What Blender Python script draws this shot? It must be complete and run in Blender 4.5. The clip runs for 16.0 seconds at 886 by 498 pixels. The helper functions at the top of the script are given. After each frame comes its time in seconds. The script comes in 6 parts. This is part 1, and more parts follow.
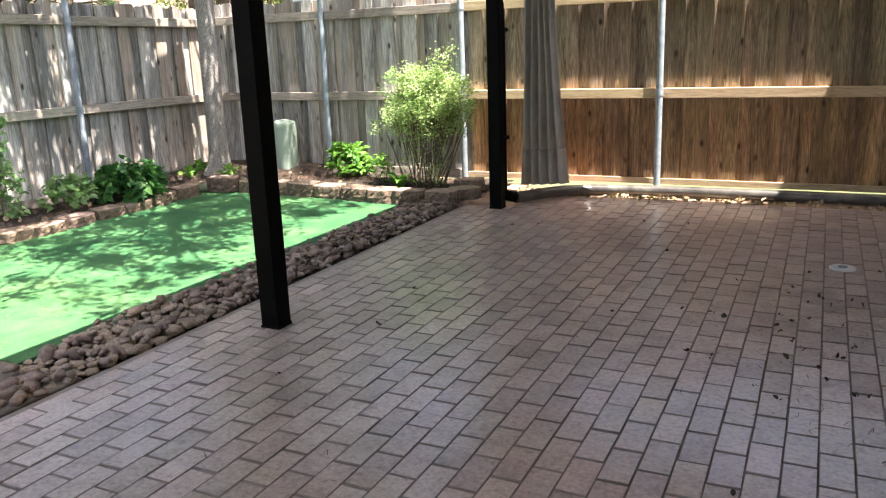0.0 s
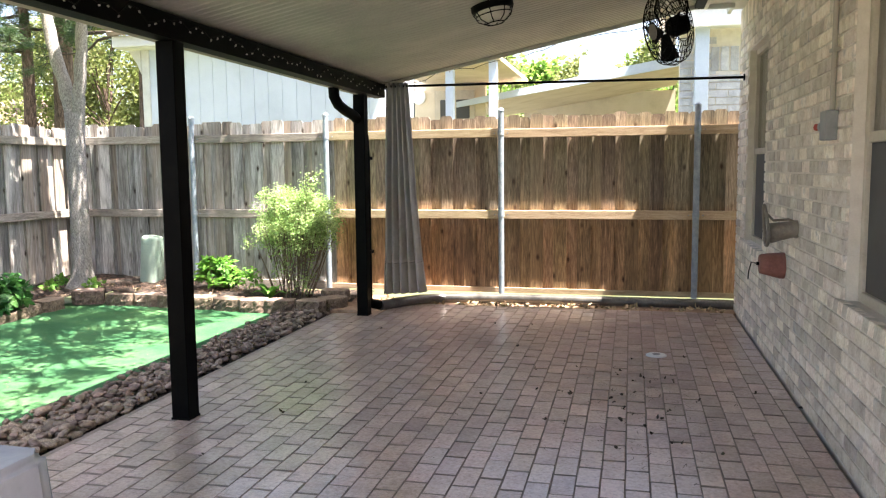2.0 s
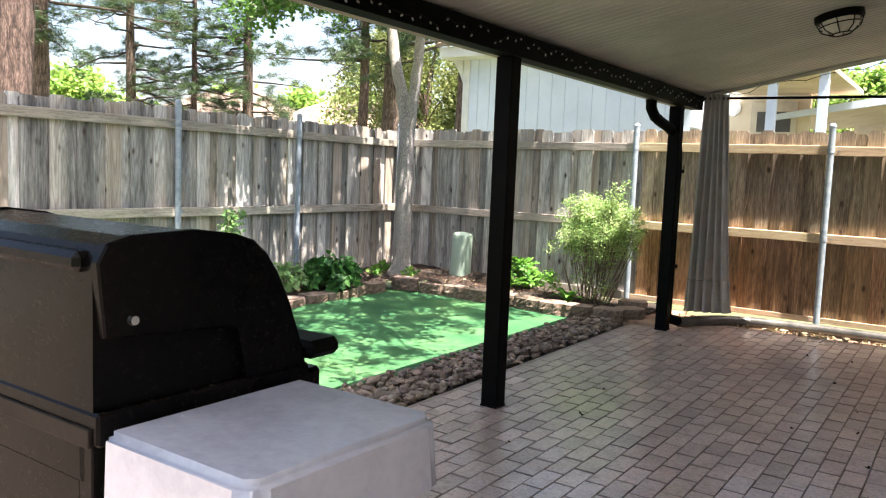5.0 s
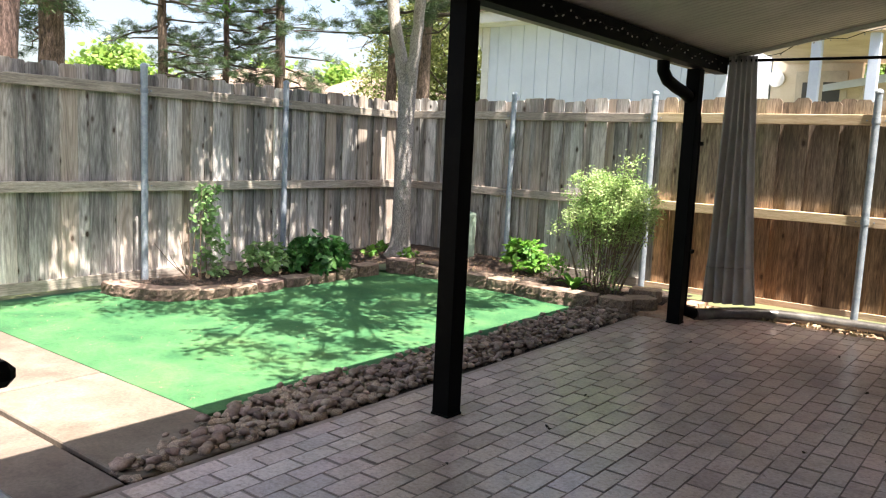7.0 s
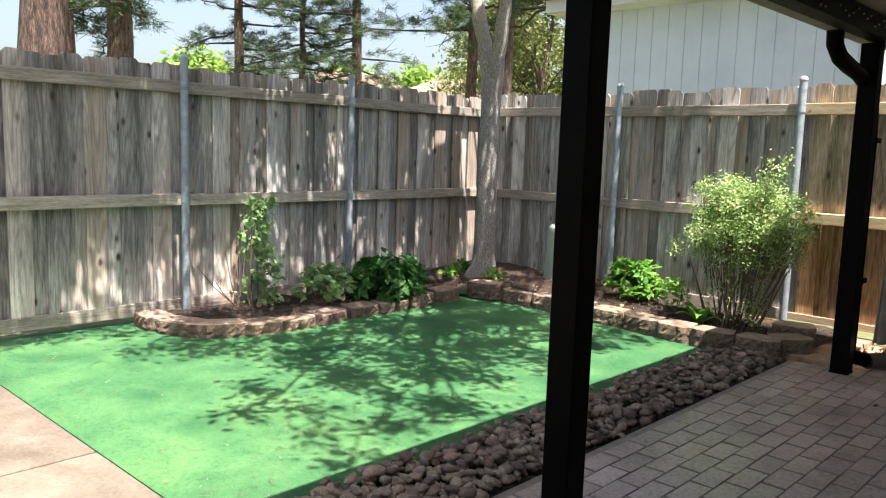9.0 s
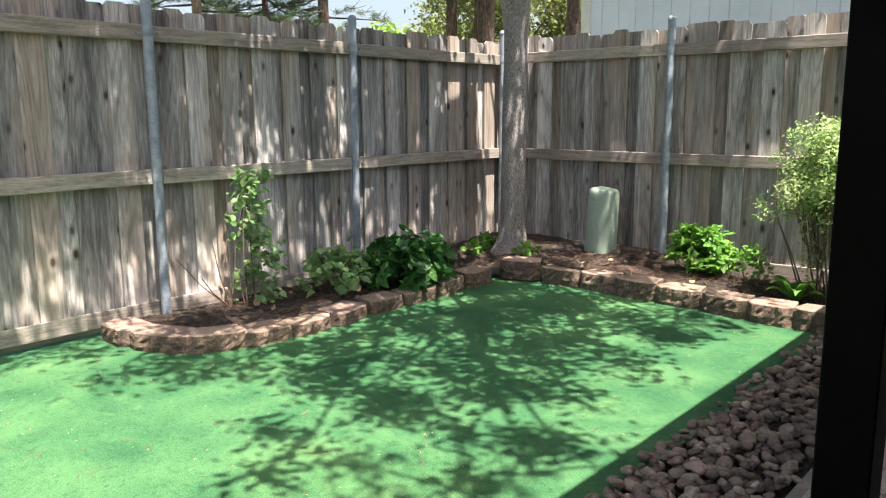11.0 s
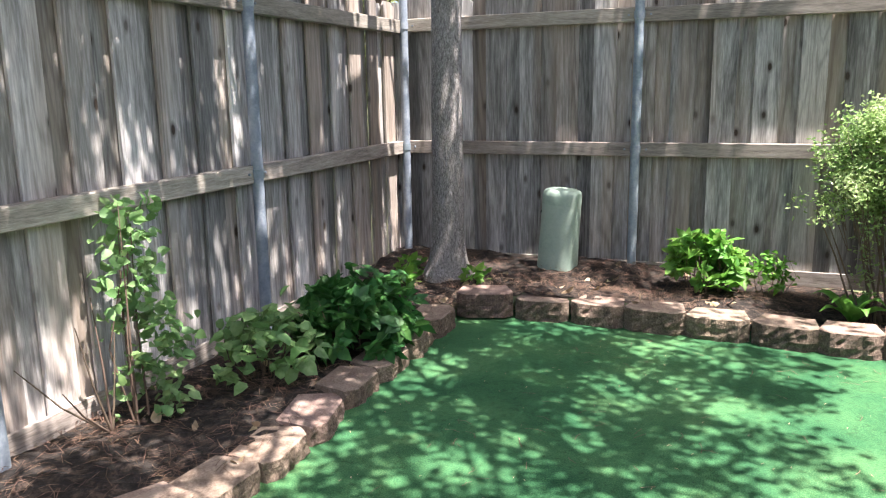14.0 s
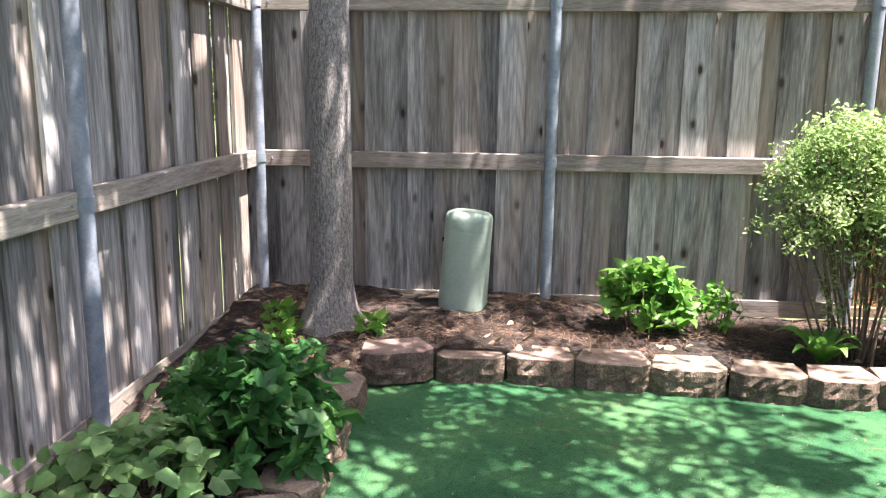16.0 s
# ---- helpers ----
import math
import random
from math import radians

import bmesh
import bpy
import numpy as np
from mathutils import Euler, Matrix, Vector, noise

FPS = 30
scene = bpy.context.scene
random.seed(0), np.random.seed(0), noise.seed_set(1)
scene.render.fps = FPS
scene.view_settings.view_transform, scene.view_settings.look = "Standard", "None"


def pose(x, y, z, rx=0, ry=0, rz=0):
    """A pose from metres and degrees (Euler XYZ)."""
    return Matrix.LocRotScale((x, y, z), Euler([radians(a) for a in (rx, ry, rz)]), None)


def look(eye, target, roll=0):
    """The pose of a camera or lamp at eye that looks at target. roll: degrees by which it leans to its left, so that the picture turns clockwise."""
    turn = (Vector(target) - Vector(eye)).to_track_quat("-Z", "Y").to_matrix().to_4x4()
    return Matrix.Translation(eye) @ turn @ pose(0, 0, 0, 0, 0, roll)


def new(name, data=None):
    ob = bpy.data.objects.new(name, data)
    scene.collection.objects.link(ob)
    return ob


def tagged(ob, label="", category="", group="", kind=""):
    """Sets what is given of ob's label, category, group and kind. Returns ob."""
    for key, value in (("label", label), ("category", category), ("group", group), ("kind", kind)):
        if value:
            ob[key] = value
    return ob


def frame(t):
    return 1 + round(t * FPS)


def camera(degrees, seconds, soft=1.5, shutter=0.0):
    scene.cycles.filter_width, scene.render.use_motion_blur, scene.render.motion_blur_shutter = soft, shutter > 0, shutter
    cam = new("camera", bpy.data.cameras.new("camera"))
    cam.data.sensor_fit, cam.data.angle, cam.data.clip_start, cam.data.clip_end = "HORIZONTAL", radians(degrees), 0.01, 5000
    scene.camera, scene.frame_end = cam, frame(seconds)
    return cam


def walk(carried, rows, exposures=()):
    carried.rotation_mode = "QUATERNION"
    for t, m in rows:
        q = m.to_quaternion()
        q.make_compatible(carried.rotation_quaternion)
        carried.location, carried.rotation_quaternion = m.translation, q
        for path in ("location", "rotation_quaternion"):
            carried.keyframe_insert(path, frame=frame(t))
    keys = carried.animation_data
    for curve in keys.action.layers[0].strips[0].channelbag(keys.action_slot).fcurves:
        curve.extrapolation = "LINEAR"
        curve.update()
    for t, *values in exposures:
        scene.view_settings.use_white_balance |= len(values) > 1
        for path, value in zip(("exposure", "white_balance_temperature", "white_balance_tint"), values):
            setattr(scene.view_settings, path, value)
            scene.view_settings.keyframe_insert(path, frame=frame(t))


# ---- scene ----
cam = camera(59.1, 16.0, 1.2)
METRES, EYE, TILT, LEAN, TURN = 8.4906, 1.35, 0.0, 0.0, 26.1
ROWS = [
    (0.0, 0.0, 0.0, 0.0, -0.5, -14.26, 1.97),
    (0.5, -0.005, -0.028, -0.0006, -9.06, -13.37, 1.72),
    (1.0, -0.0226, -0.051, -0.0003, -13.7, -8.69, 1.35),
    (1.5, -0.0387, -0.0673, 0.0044, -13.14, -7.26, 1.83),
    (2.0, -0.0449, -0.0834, 0.005, -12.63, -5.86, 0.55),
    (2.5, -0.0528, -0.0951, 0.0076, -13.38, -3.65, 0.01),
    (3.0, -0.069, -0.0999, 0.0091, -12.4, -1.37, 0.58),
    (3.5, -0.0825, -0.1095, 0.0075, -6.55, -1.87, 0.63),
    (4.0, -0.0842, -0.1133, 0.008, 2.31, -3.82, 0.04),
    (4.5, -0.0726, -0.1113, 0.0085, 6.47, -4.81, -1.24),
    (7.0, -0.0156, -0.0019, 0.0024, 12.05, -7.38, -2.6),
    (7.5, -0.0159, 0.032, 0.004, 13.42, -6.02, -1.83),
    (8.0, -0.0194, 0.0678, 0.0027, 14.82, -5.25, -1.65),
    (8.5, -0.0353, 0.1036, 0.0006, 16.55, -5.66, -2.19),
    (9.0, -0.0604, 0.1406, 0.0017, 17.74, -7.36, -1.86),
    (11.5, -0.1797, 0.2828, -0.0082, 12.34, -10.63, 1.63),
    (12.0, -0.2127, 0.3126, -0.0033, 4.71, -11.1, 2.99),
    (12.5, -0.2451, 0.3373, -0.005, 2.26, -12.06, 3.36),
    (13.0, -0.2775, 0.3667, -0.0082, -1.32, -11.82, 2.59),
    (13.5, -0.3105, 0.3956, -0.0045, -5.06, -12.11, 1.88),
    (14.0, -0.3329, 0.4305, -0.0032, -4.51, -11.64, 0.98),
    (14.5, -0.3546, 0.4618, -0.0043, -3.06, -11.79, 1.26),
    (15.0, -0.372, 0.4924, -0.0016, -4.3, -12.42, 2.31),
    (15.5, -0.3788, 0.5316, -0.0046, -8.82, -13.44, -0.08),
    (16.0, -0.3858, 0.5708, -0.0063, -21.05, -11.51, -0.6),
]
walk(cam, [(t, pose(0, 0, EYE, TILT, LEAN, TURN) @ pose(METRES * x, METRES * y, METRES * z, 90 + pitch, roll, yaw)) for t, x, y, z, yaw, pitch, roll in ROWS], exposures=[(0.0, 2.61, 7000, 14), (0.5, 2.86, 6900, 13), (1.0, 2.96, 6900, 13), (2.5, 2.93, 6800, 14), (3.5, 2.86, 6650, 14), (4.5, 2.65, 6800, 13), (7.0, 2.23, 6950, 14), (8.0, 2.04, 6950, 14), (9.0, 1.89, 6900, 13), (11.5, 1.83, 6900, 14), (13.5, 1.98, 6550, 16), (15.0, 2.28, 6400, 17), (16.0, 2.39, 6550, 20)])

# ---- light ----
SUN_WAY = Vector((-0.362, 0.088, -1.0))
world = bpy.data.worlds.new("sky")
scene.world = world
world.use_nodes = True
_nt = world.node_tree
_sky = _nt.nodes.new("ShaderNodeTexSky")
_sky.sky_type = 'NISHITA'
_sky.sun_disc = False
_sky.sun_elevation = radians(69.7)
_sky.sun_rotation = radians(100)
_sky.air_density, _sky.dust_density, _sky.ozone_density = 1.0, 3.5, 1.0
_bg = _nt.nodes["Background"]
_bg.inputs[1].default_value = 0.082
_nt.links.new(_sky.outputs[0], _bg.inputs[0])
sun = new("sun", bpy.data.lights.new("sun", 'SUN'))
sun.data.energy, sun.data.angle, sun.data.color = 5.0, radians(0.5), (1.0, 0.96, 0.9)
sun.matrix_world = look(-SUN_WAY * 20, (0, 0, 0))


# ---- materials ----
def ramp_node(nt, fac, stops):
    r = nt.nodes.new("ShaderNodeValToRGB")
    while len(r.color_ramp.elements) < len(stops):
        r.color_ramp.elements.new(0.5)
    for e, (p, c) in zip(r.color_ramp.elements, stops):
        e.position, e.color = p, (*c, 1)
    nt.links.new(fac, r.inputs[0])
    return r.outputs[0]


def noise_node(nt, vec, scale, detail=4.0, rough=0.6, distortion=0.0):
    n = nt.nodes.new("ShaderNodeTexNoise")
    n.inputs["Scale"].default_value, n.inputs["Detail"].default_value = scale, detail
    n.inputs["Roughness"].default_value, n.inputs["Distortion"].default_value = rough, distortion
    nt.links.new(vec, n.inputs["Vector"])
    return n.outputs["Fac"]


def mix_node(nt, fac, a, b, mode='MIX'):
    m = nt.nodes.new("ShaderNodeMix")
    m.data_type, m.blend_type = 'RGBA', mode
    for sock, v in ((m.inputs[0], fac), (m.inputs[6], a), (m.inputs[7], b)):
        if isinstance(v, (int, float)):
            sock.default_value = v
        elif isinstance(v, tuple):
            sock.default_value = (*v, 1)
        else:
            nt.links.new(v, sock)
    return m.outputs[2]


def math_node(nt, op, a, b=0.0):
    m = nt.nodes.new("ShaderNodeMath")
    m.operation = op
    for sock, v in zip(m.inputs, (a, b)):
        if isinstance(v, (int, float)):
            sock.default_value = v
        else:
            nt.links.new(v, sock)
    return m.outputs[0]


def surface(name, stops, scale=6.0, fine=60.0, rough=(0.6, 0.85), bump=0.2, metal=0.0, stretch=(1, 1, 1), vary=0.25, spec=0.5,
            island=False, dirt=None, swirl=0.4, gw=0.35, translucent=0.0, depth=0.004):
    """A material with coarse and fine variation; vary: how far single objects (or islands) differ in value."""
    m = bpy.data.materials.new(name)
    m.use_nodes = True
    nt = m.node_tree
    b = nt.nodes["Principled BSDF"]
    co = nt.nodes.new("ShaderNodeTexCoord").outputs["Object"]
    info = nt.nodes.new("ShaderNodeObjectInfo").outputs["Random"]
    rnd = nt.nodes.new("ShaderNodeNewGeometry").outputs["Random Per Island"] if island else info
    off = nt.nodes.new("ShaderNodeVectorMath")
    off.operation = 'MULTIPLY_ADD'
    comb = nt.nodes.new("ShaderNodeCombineXYZ")
    for k, f in enumerate((37.0, 71.0, 53.0)):
        nt.links.new(math_node(nt, 'MULTIPLY', info, f), comb.inputs[k])
    off.inputs[1].default_value = stretch
    nt.links.new(co, off.inputs[0])
    nt.links.new(comb.outputs[0], off.inputs[2])
    vec = off.outputs[0]
    coarse = noise_node(nt, vec, scale, 5.0, 0.6, swirl)
    grain = noise_node(nt, vec, fine, 4.0, 0.65)
    both = math_node(nt, 'ADD', math_node(nt, 'MULTIPLY', coarse, 1 - gw), math_node(nt, 'MULTIPLY', grain, gw))
    col = ramp_node(nt, both, stops)
    if vary:
        val = math_node(nt, 'ADD', math_node(nt, 'MULTIPLY', rnd, 2 * vary), 1 - vary)
        hsv = nt.nodes.new("ShaderNodeHueSaturation")
        nt.links.new(val, hsv.inputs["Value"])
        nt.links.new(math_node(nt, 'ADD', math_node(nt, 'MULTIPLY', math_node(nt, 'FRACT', math_node(nt, 'MULTIPLY', rnd, 7.3)), 0.03), 0.485), hsv.inputs["Hue"])
        nt.links.new(col, hsv.inputs["Color"])
        col = hsv.outputs[0]
    if dirt:
        spots = noise_node(nt, vec, dirt[1], 6.0, 0.7)
        col = mix_node(nt, ramp_node(nt, spots, [(dirt[2], (0, 0, 0)), (min(1.0, dirt[2] + 0.12), (1, 1, 1))]), col, dirt[0])
    nt.links.new(col, b.inputs["Base Color"])
    lo, hi = rough
    nt.links.new(math_node(nt, 'ADD', math_node(nt, 'MULTIPLY', grain, hi - lo), lo), b.inputs["Roughness"])
    b.inputs["Metallic"].default_value = metal
    b.inputs["Specular IOR Level"].default_value = spec
    if bump:
        bp = nt.nodes.new("ShaderNodeBump")
        bp.inputs["Strength"].default_value, bp.inputs["Distance"].default_value = bump, depth
        nt.links.new(both, bp.inputs["Height"])
        nt.links.new(bp.outputs[0], b.inputs["Normal"])
    if translucent:
        tr = nt.nodes.new("ShaderNodeBsdfTranslucent")
        nt.links.new(col, tr.inputs[0])
        mx = nt.nodes.new("ShaderNodeMixShader")
        mx.inputs[0].default_value = translucent
        out = nt.nodes["Material Output"]
        nt.links.new(b.outputs[0], mx.inputs[1])
        nt.links.new(tr.outputs[0], mx.inputs[2])
        nt.links.new(mx.outputs[0], out.inputs[0])
    return m


def knots(m, dark, warm):
    """Dark oval knots and long streaks over a board material."""
    nt = m.node_tree
    b = nt.nodes["Principled BSDF"]
    old = b.inputs["Base Color"].links[0].from_socket
    vec = [n for n in nt.nodes if n.type == 'VECT_MATH'][0].outputs[0]
    sep = nt.nodes.new("ShaderNodeSeparateXYZ")
    nt.links.new(vec, sep.inputs[0])
    flat = nt.nodes.new("ShaderNodeCombineXYZ")
    nt.links.new(math_node(nt, 'MULTIPLY', sep.outputs[0], 2.6), flat.inputs[0])
    nt.links.new(math_node(nt, 'MULTIPLY', sep.outputs[2], 16.0), flat.inputs[1])
    vo = nt.nodes.new("ShaderNodeTexVoronoi")
    vo.voronoi_dimensions = '2D'
    vo.inputs["Scale"].default_value = 1.25
    nt.links.new(flat.outputs[0], vo.inputs["Vector"])
    fac = ramp_node(nt, vo.outputs["Distance"], [(0.06, (1, 1, 1)), (0.10, (0.5, 0.5, 0.5)), (0.19, (0, 0, 0))])
    some = nt.nodes.new("ShaderNodeSeparateColor")
    nt.links.new(vo.outputs["Color"], some.inputs[0])
    keep = math_node(nt, 'GREATER_THAN', some.outputs[0], 0.70)
    patch = ramp_node(nt, noise_node(nt, vec, 1.1, 3.0, 0.6, 0.3), [(0.50, (0, 0, 0)), (0.63, (0.55, 0.55, 0.55))])
    old = mix_node(nt, patch, old, warm)
    col = mix_node(nt, math_node(nt, 'MULTIPLY', fac, math_node(nt, 'MULTIPLY', keep, math_node(nt, 'ADD', some.outputs[1], 0.3))), old, dark)
    st = nt.nodes.new("ShaderNodeVectorMath")
    st.operation = 'MULTIPLY'
    st.inputs[1].default_value = (2.6, 1.0, 0.7)
    nt.links.new(vec, st.inputs[0])
    streak = ramp_node(nt, noise_node(nt, st.outputs[0], 5.0, 6.0, 0.7, 0.2), [(0.30, (0.42, 0.405, 0.395)), (0.43, (0.92, 0.915, 0.91)), (0.68, (1.25, 1.24, 1.23))])
    col = mix_node(nt, 0.62, col, streak, 'MULTIPLY')
    arch = nt.nodes.new("ShaderNodeVectorMath")
    arch.operation = 'MULTIPLY'
    arch.inputs[1].default_value = (2.2, 1.0, 2.4)
    nt.links.new(vec, arch.inputs[0])
    swirls = math_node(nt, 'MULTIPLY', noise_node(nt, arch.outputs[0], 1.0, 1.5, 0.4, 0.3), 95.0)
    rings = math_node(nt, 'ADD', math_node(nt, 'MULTIPLY', math_node(nt, 'SINE', swirls), 0.5), 0.5)
    col = mix_node(nt, 0.6, col, ramp_node(nt, rings, [(0.0, (0.66, 0.65, 0.64)), (0.35, (1, 1, 1)), (1.0, (1.1, 1.1, 1.1))]), 'MULTIPLY')
    nt.links.new(col, b.inputs["Base Color"])


def ground_stains(m, tones, scale, amount):
    """Broad stains that run across single pieces, laid out over the ground."""
    nt = m.node_tree
    b = nt.nodes["Principled BSDF"]
    old = b.inputs["Base Color"].links[0].from_socket
    pos = nt.nodes.new("ShaderNodeNewGeometry").outputs["Position"]
    tint = ramp_node(nt, noise_node(nt, pos, scale, 6.0, 0.62, 0.6), tones)
    col = mix_node(nt, amount, old, tint, 'MULTIPLY')
    speck = ramp_node(nt, noise_node(nt, pos, 38.0, 5.0, 0.7), [(0.36, (0.62, 0.60, 0.58)), (0.46, (1, 1, 1)), (0.68, (1.12, 1.11, 1.1))])
    col = mix_node(nt, 0.7, col, speck, 'MULTIPLY')
    nt.links.new(col, b.inputs["Base Color"])
    rough = b.inputs["Roughness"].links[0].from_socket
    nt.links.new(math_node(nt, 'ADD', math_node(nt, 'MULTIPLY', math_node(nt, 'SUBTRACT', noise_node(nt, pos, 1.7, 4.0), 0.5), 0.35), rough), b.inputs["Roughness"])


def grey3(*v):
    return [(0.37 + 0.26 * i / (len(v) - 1), c) for i, c in enumerate(v)]


M_PAVER = surface("stamped_paver", grey3((0.38, 0.285, 0.25), (0.53, 0.42, 0.38), (0.65, 0.55, 0.51)), 3.0, 60, (0.30, 0.50), 0.22, vary=0.14, gw=0.5,
                  dirt=((0.27, 0.225, 0.19), 2.2, 0.60))
M_PAVER.node_tree.nodes["Principled BSDF"].inputs["Coat Weight"].default_value = 1.0
M_PAVER.node_tree.nodes["Principled BSDF"].inputs["Coat Roughness"].default_value = 0.22
ground_stains(M_PAVER, [(0.32, (0.66, 0.66, 0.64)), (0.42, (0.95, 0.88, 0.80)), (0.52, (1.05, 1.0, 0.97)), (0.60, (1.06, 0.95, 0.91)), (0.70, (0.94, 0.97, 1.0))], 1.3, 0.9)
M_JOINT = surface("paver_joint", grey3((0.21, 0.165, 0.14), (0.34, 0.275, 0.24)), 8, 90, (0.8, 0.95), 0.4)
M_TURF = surface("artificial_turf", grey3((0.010, 0.060, 0.027), (0.041, 0.134, 0.056), (0.105, 0.22, 0.088)), 2.2, 190, (0.7, 0.9), 1.0, vary=0, spec=0.15, gw=0.62,
                 dirt=((0.085, 0.185, 0.075), 3.0, 0.60))
ground_stains(M_TURF, [(0.34, (0.80, 0.84, 0.84)), (0.50, (1, 1, 1)), (0.66, (1.35, 1.14, 1.05))], 1.1, 0.8)
M_FENCE = surface("weathered_cedar", grey3((0.115, 0.108, 0.102), (0.31, 0.297, 0.284), (0.60, 0.58, 0.56)), 2.4, 42, (0.75, 0.95), 0.8, gw=0.38,
                  stretch=(2.4, 2.4, 0.2), vary=0.36, dirt=((0.13, 0.09, 0.065), 5.0, 0.66))
M_FENCE_BROWN = surface("brown_cedar", grey3((0.085, 0.064, 0.045), (0.235, 0.185, 0.130), (0.46, 0.375, 0.275)), 3.2, 52, (0.7, 0.92), 0.8, gw=0.5,
                        stretch=(2.4, 2.4, 0.2), vary=0.30, dirt=((0.10, 0.055, 0.025), 5.0, 0.66))
knots(M_FENCE, (0.05, 0.033, 0.023), (0.36, 0.27, 0.20))
knots(M_FENCE_BROWN, (0.05, 0.028, 0.015), (0.25, 0.205, 0.135))


def foot_tone(m, tint, height):
    """Another tone on the lower part of the boards (stain that has kept, or just a paler tone), with a ragged upper
    limit.
    """
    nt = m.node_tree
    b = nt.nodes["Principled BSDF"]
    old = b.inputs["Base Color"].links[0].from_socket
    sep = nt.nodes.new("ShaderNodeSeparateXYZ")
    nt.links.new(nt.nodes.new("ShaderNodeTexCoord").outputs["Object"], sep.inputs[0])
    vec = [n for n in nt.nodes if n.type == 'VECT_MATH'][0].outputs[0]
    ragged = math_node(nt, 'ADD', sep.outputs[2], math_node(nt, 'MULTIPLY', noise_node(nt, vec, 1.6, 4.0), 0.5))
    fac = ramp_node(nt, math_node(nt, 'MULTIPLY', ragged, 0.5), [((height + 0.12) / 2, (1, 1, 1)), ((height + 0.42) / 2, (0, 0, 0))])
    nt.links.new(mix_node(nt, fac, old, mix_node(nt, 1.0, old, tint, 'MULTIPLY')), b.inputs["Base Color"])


foot_tone(M_FENCE_BROWN, (1.3, 0.97, 0.70), 0.80)
# the grey cedar again, its boards paler towards the foot
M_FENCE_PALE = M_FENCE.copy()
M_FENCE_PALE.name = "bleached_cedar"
foot_tone(M_FENCE_PALE, (1.55, 1.52, 1.50), 0.34)
M_RAIL = surface("rail_wood", grey3((0.16, 0.135, 0.115), (0.31, 0.27, 0.23), (0.45, 0.40, 0.345)), 6, 40, (0.75, 0.95), 0.6, stretch=(7, 7, 0.5), vary=0.2, gw=0.5)
M_RAIL_TAN = surface("tan_rail_wood", grey3((0.30, 0.21, 0.12), (0.46, 0.35, 0.22), (0.56, 0.45, 0.31)), 6, 40, (0.7, 0.92), 0.5, stretch=(7, 7, 0.5), vary=0.12, gw=0.5)
M_GALV = surface("galvanised_steel", grey3((0.18, 0.22, 0.26), (0.255, 0.30, 0.345), (0.34, 0.38, 0.42)), 14, 90, (0.5, 0.65), 0.1, metal=0.15, vary=0.05)
M_BLACK = surface("black_paint", grey3((0.0012, 0.0012, 0.0012), (0.002, 0.002, 0.002), (0.004, 0.004, 0.0035)), 5, 60, (0.4, 0.6), 0.12, vary=0, spec=0.045)
M_GRILL = surface("black_enamel", grey3((0.0022, 0.0022, 0.0022), (0.0034, 0.0031, 0.003), (0.0065, 0.0055, 0.0048)), 4, 60, (0.2, 0.32), 0.02, vary=0, spec=0.07)
M_GREYPLASTIC = surface("grey_plastic", grey3((0.34, 0.37, 0.43), (0.41, 0.44, 0.51), (0.46, 0.49, 0.56)), 3, 30, (0.2, 0.3), 0.0, vary=0, spec=0.7, dirt=((0.30, 0.26, 0.20), 5.0, 0.68))
M_ROOFPANEL = surface("painted_steel_panel", grey3((0.33, 0.325, 0.29), (0.39, 0.383, 0.342), (0.45, 0.44, 0.395)), 2, 60, (0.45, 0.65), 0.05, vary=0)
M_TRIM = surface("beige_trim", grey3((0.42, 0.38, 0.31), (0.50, 0.45, 0.37), (0.56, 0.51, 0.43)), 5, 80, (0.5, 0.7), 0.08, vary=0)
M_EAVE = surface("grey_white_eave", grey3((0.48, 0.49, 0.48), (0.56, 0.57, 0.56), (0.62, 0.63, 0.62)), 4, 80, (0.5, 0.7), 0.06, vary=0)
M_WHITE = surface("white_paint", grey3((0.66, 0.66, 0.66), (0.74, 0.74, 0.74), (0.8, 0.8, 0.79)), 4, 80, (0.5, 0.7), 0.06, vary=0.03)
M_BRICK = surface("whitewashed_brick", grey3((0.52, 0.455, 0.375), (0.72, 0.65, 0.555), (0.85, 0.80, 0.72)), 9, 70, (0.8, 0.95), 0.6, vary=0.28, dirt=((0.42, 0.405, 0.39), 4.5, 0.58))
M_MORTAR = surface("brick_mortar", grey3((0.64, 0.585, 0.51), (0.76, 0.705, 0.625)), 12, 120, (0.85, 0.95), 0.5, vary=0)
M_CONCRETE = surface("old_concrete", grey3((0.085, 0.065, 0.050), (0.135, 0.108, 0.087), (0.19, 0.16, 0.134)), 2.5, 60, (0.75, 0.92), 0.3, vary=0.05, dirt=((0.15, 0.11, 0.08), 1.7, 0.55))
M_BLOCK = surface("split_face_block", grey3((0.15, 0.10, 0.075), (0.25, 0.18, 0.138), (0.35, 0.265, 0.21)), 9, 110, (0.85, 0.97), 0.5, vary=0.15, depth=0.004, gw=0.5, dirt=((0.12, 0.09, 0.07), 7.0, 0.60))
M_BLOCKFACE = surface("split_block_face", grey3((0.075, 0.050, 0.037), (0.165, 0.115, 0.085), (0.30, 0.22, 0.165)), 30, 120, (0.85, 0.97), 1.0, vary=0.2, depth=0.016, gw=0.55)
M_STONE = surface("river_stone", grey3((0.09, 0.06, 0.045), (0.20, 0.142, 0.11), (0.36, 0.28, 0.23)), 7, 60, (0.55, 0.8), 0.3, vary=0.4, island=True)
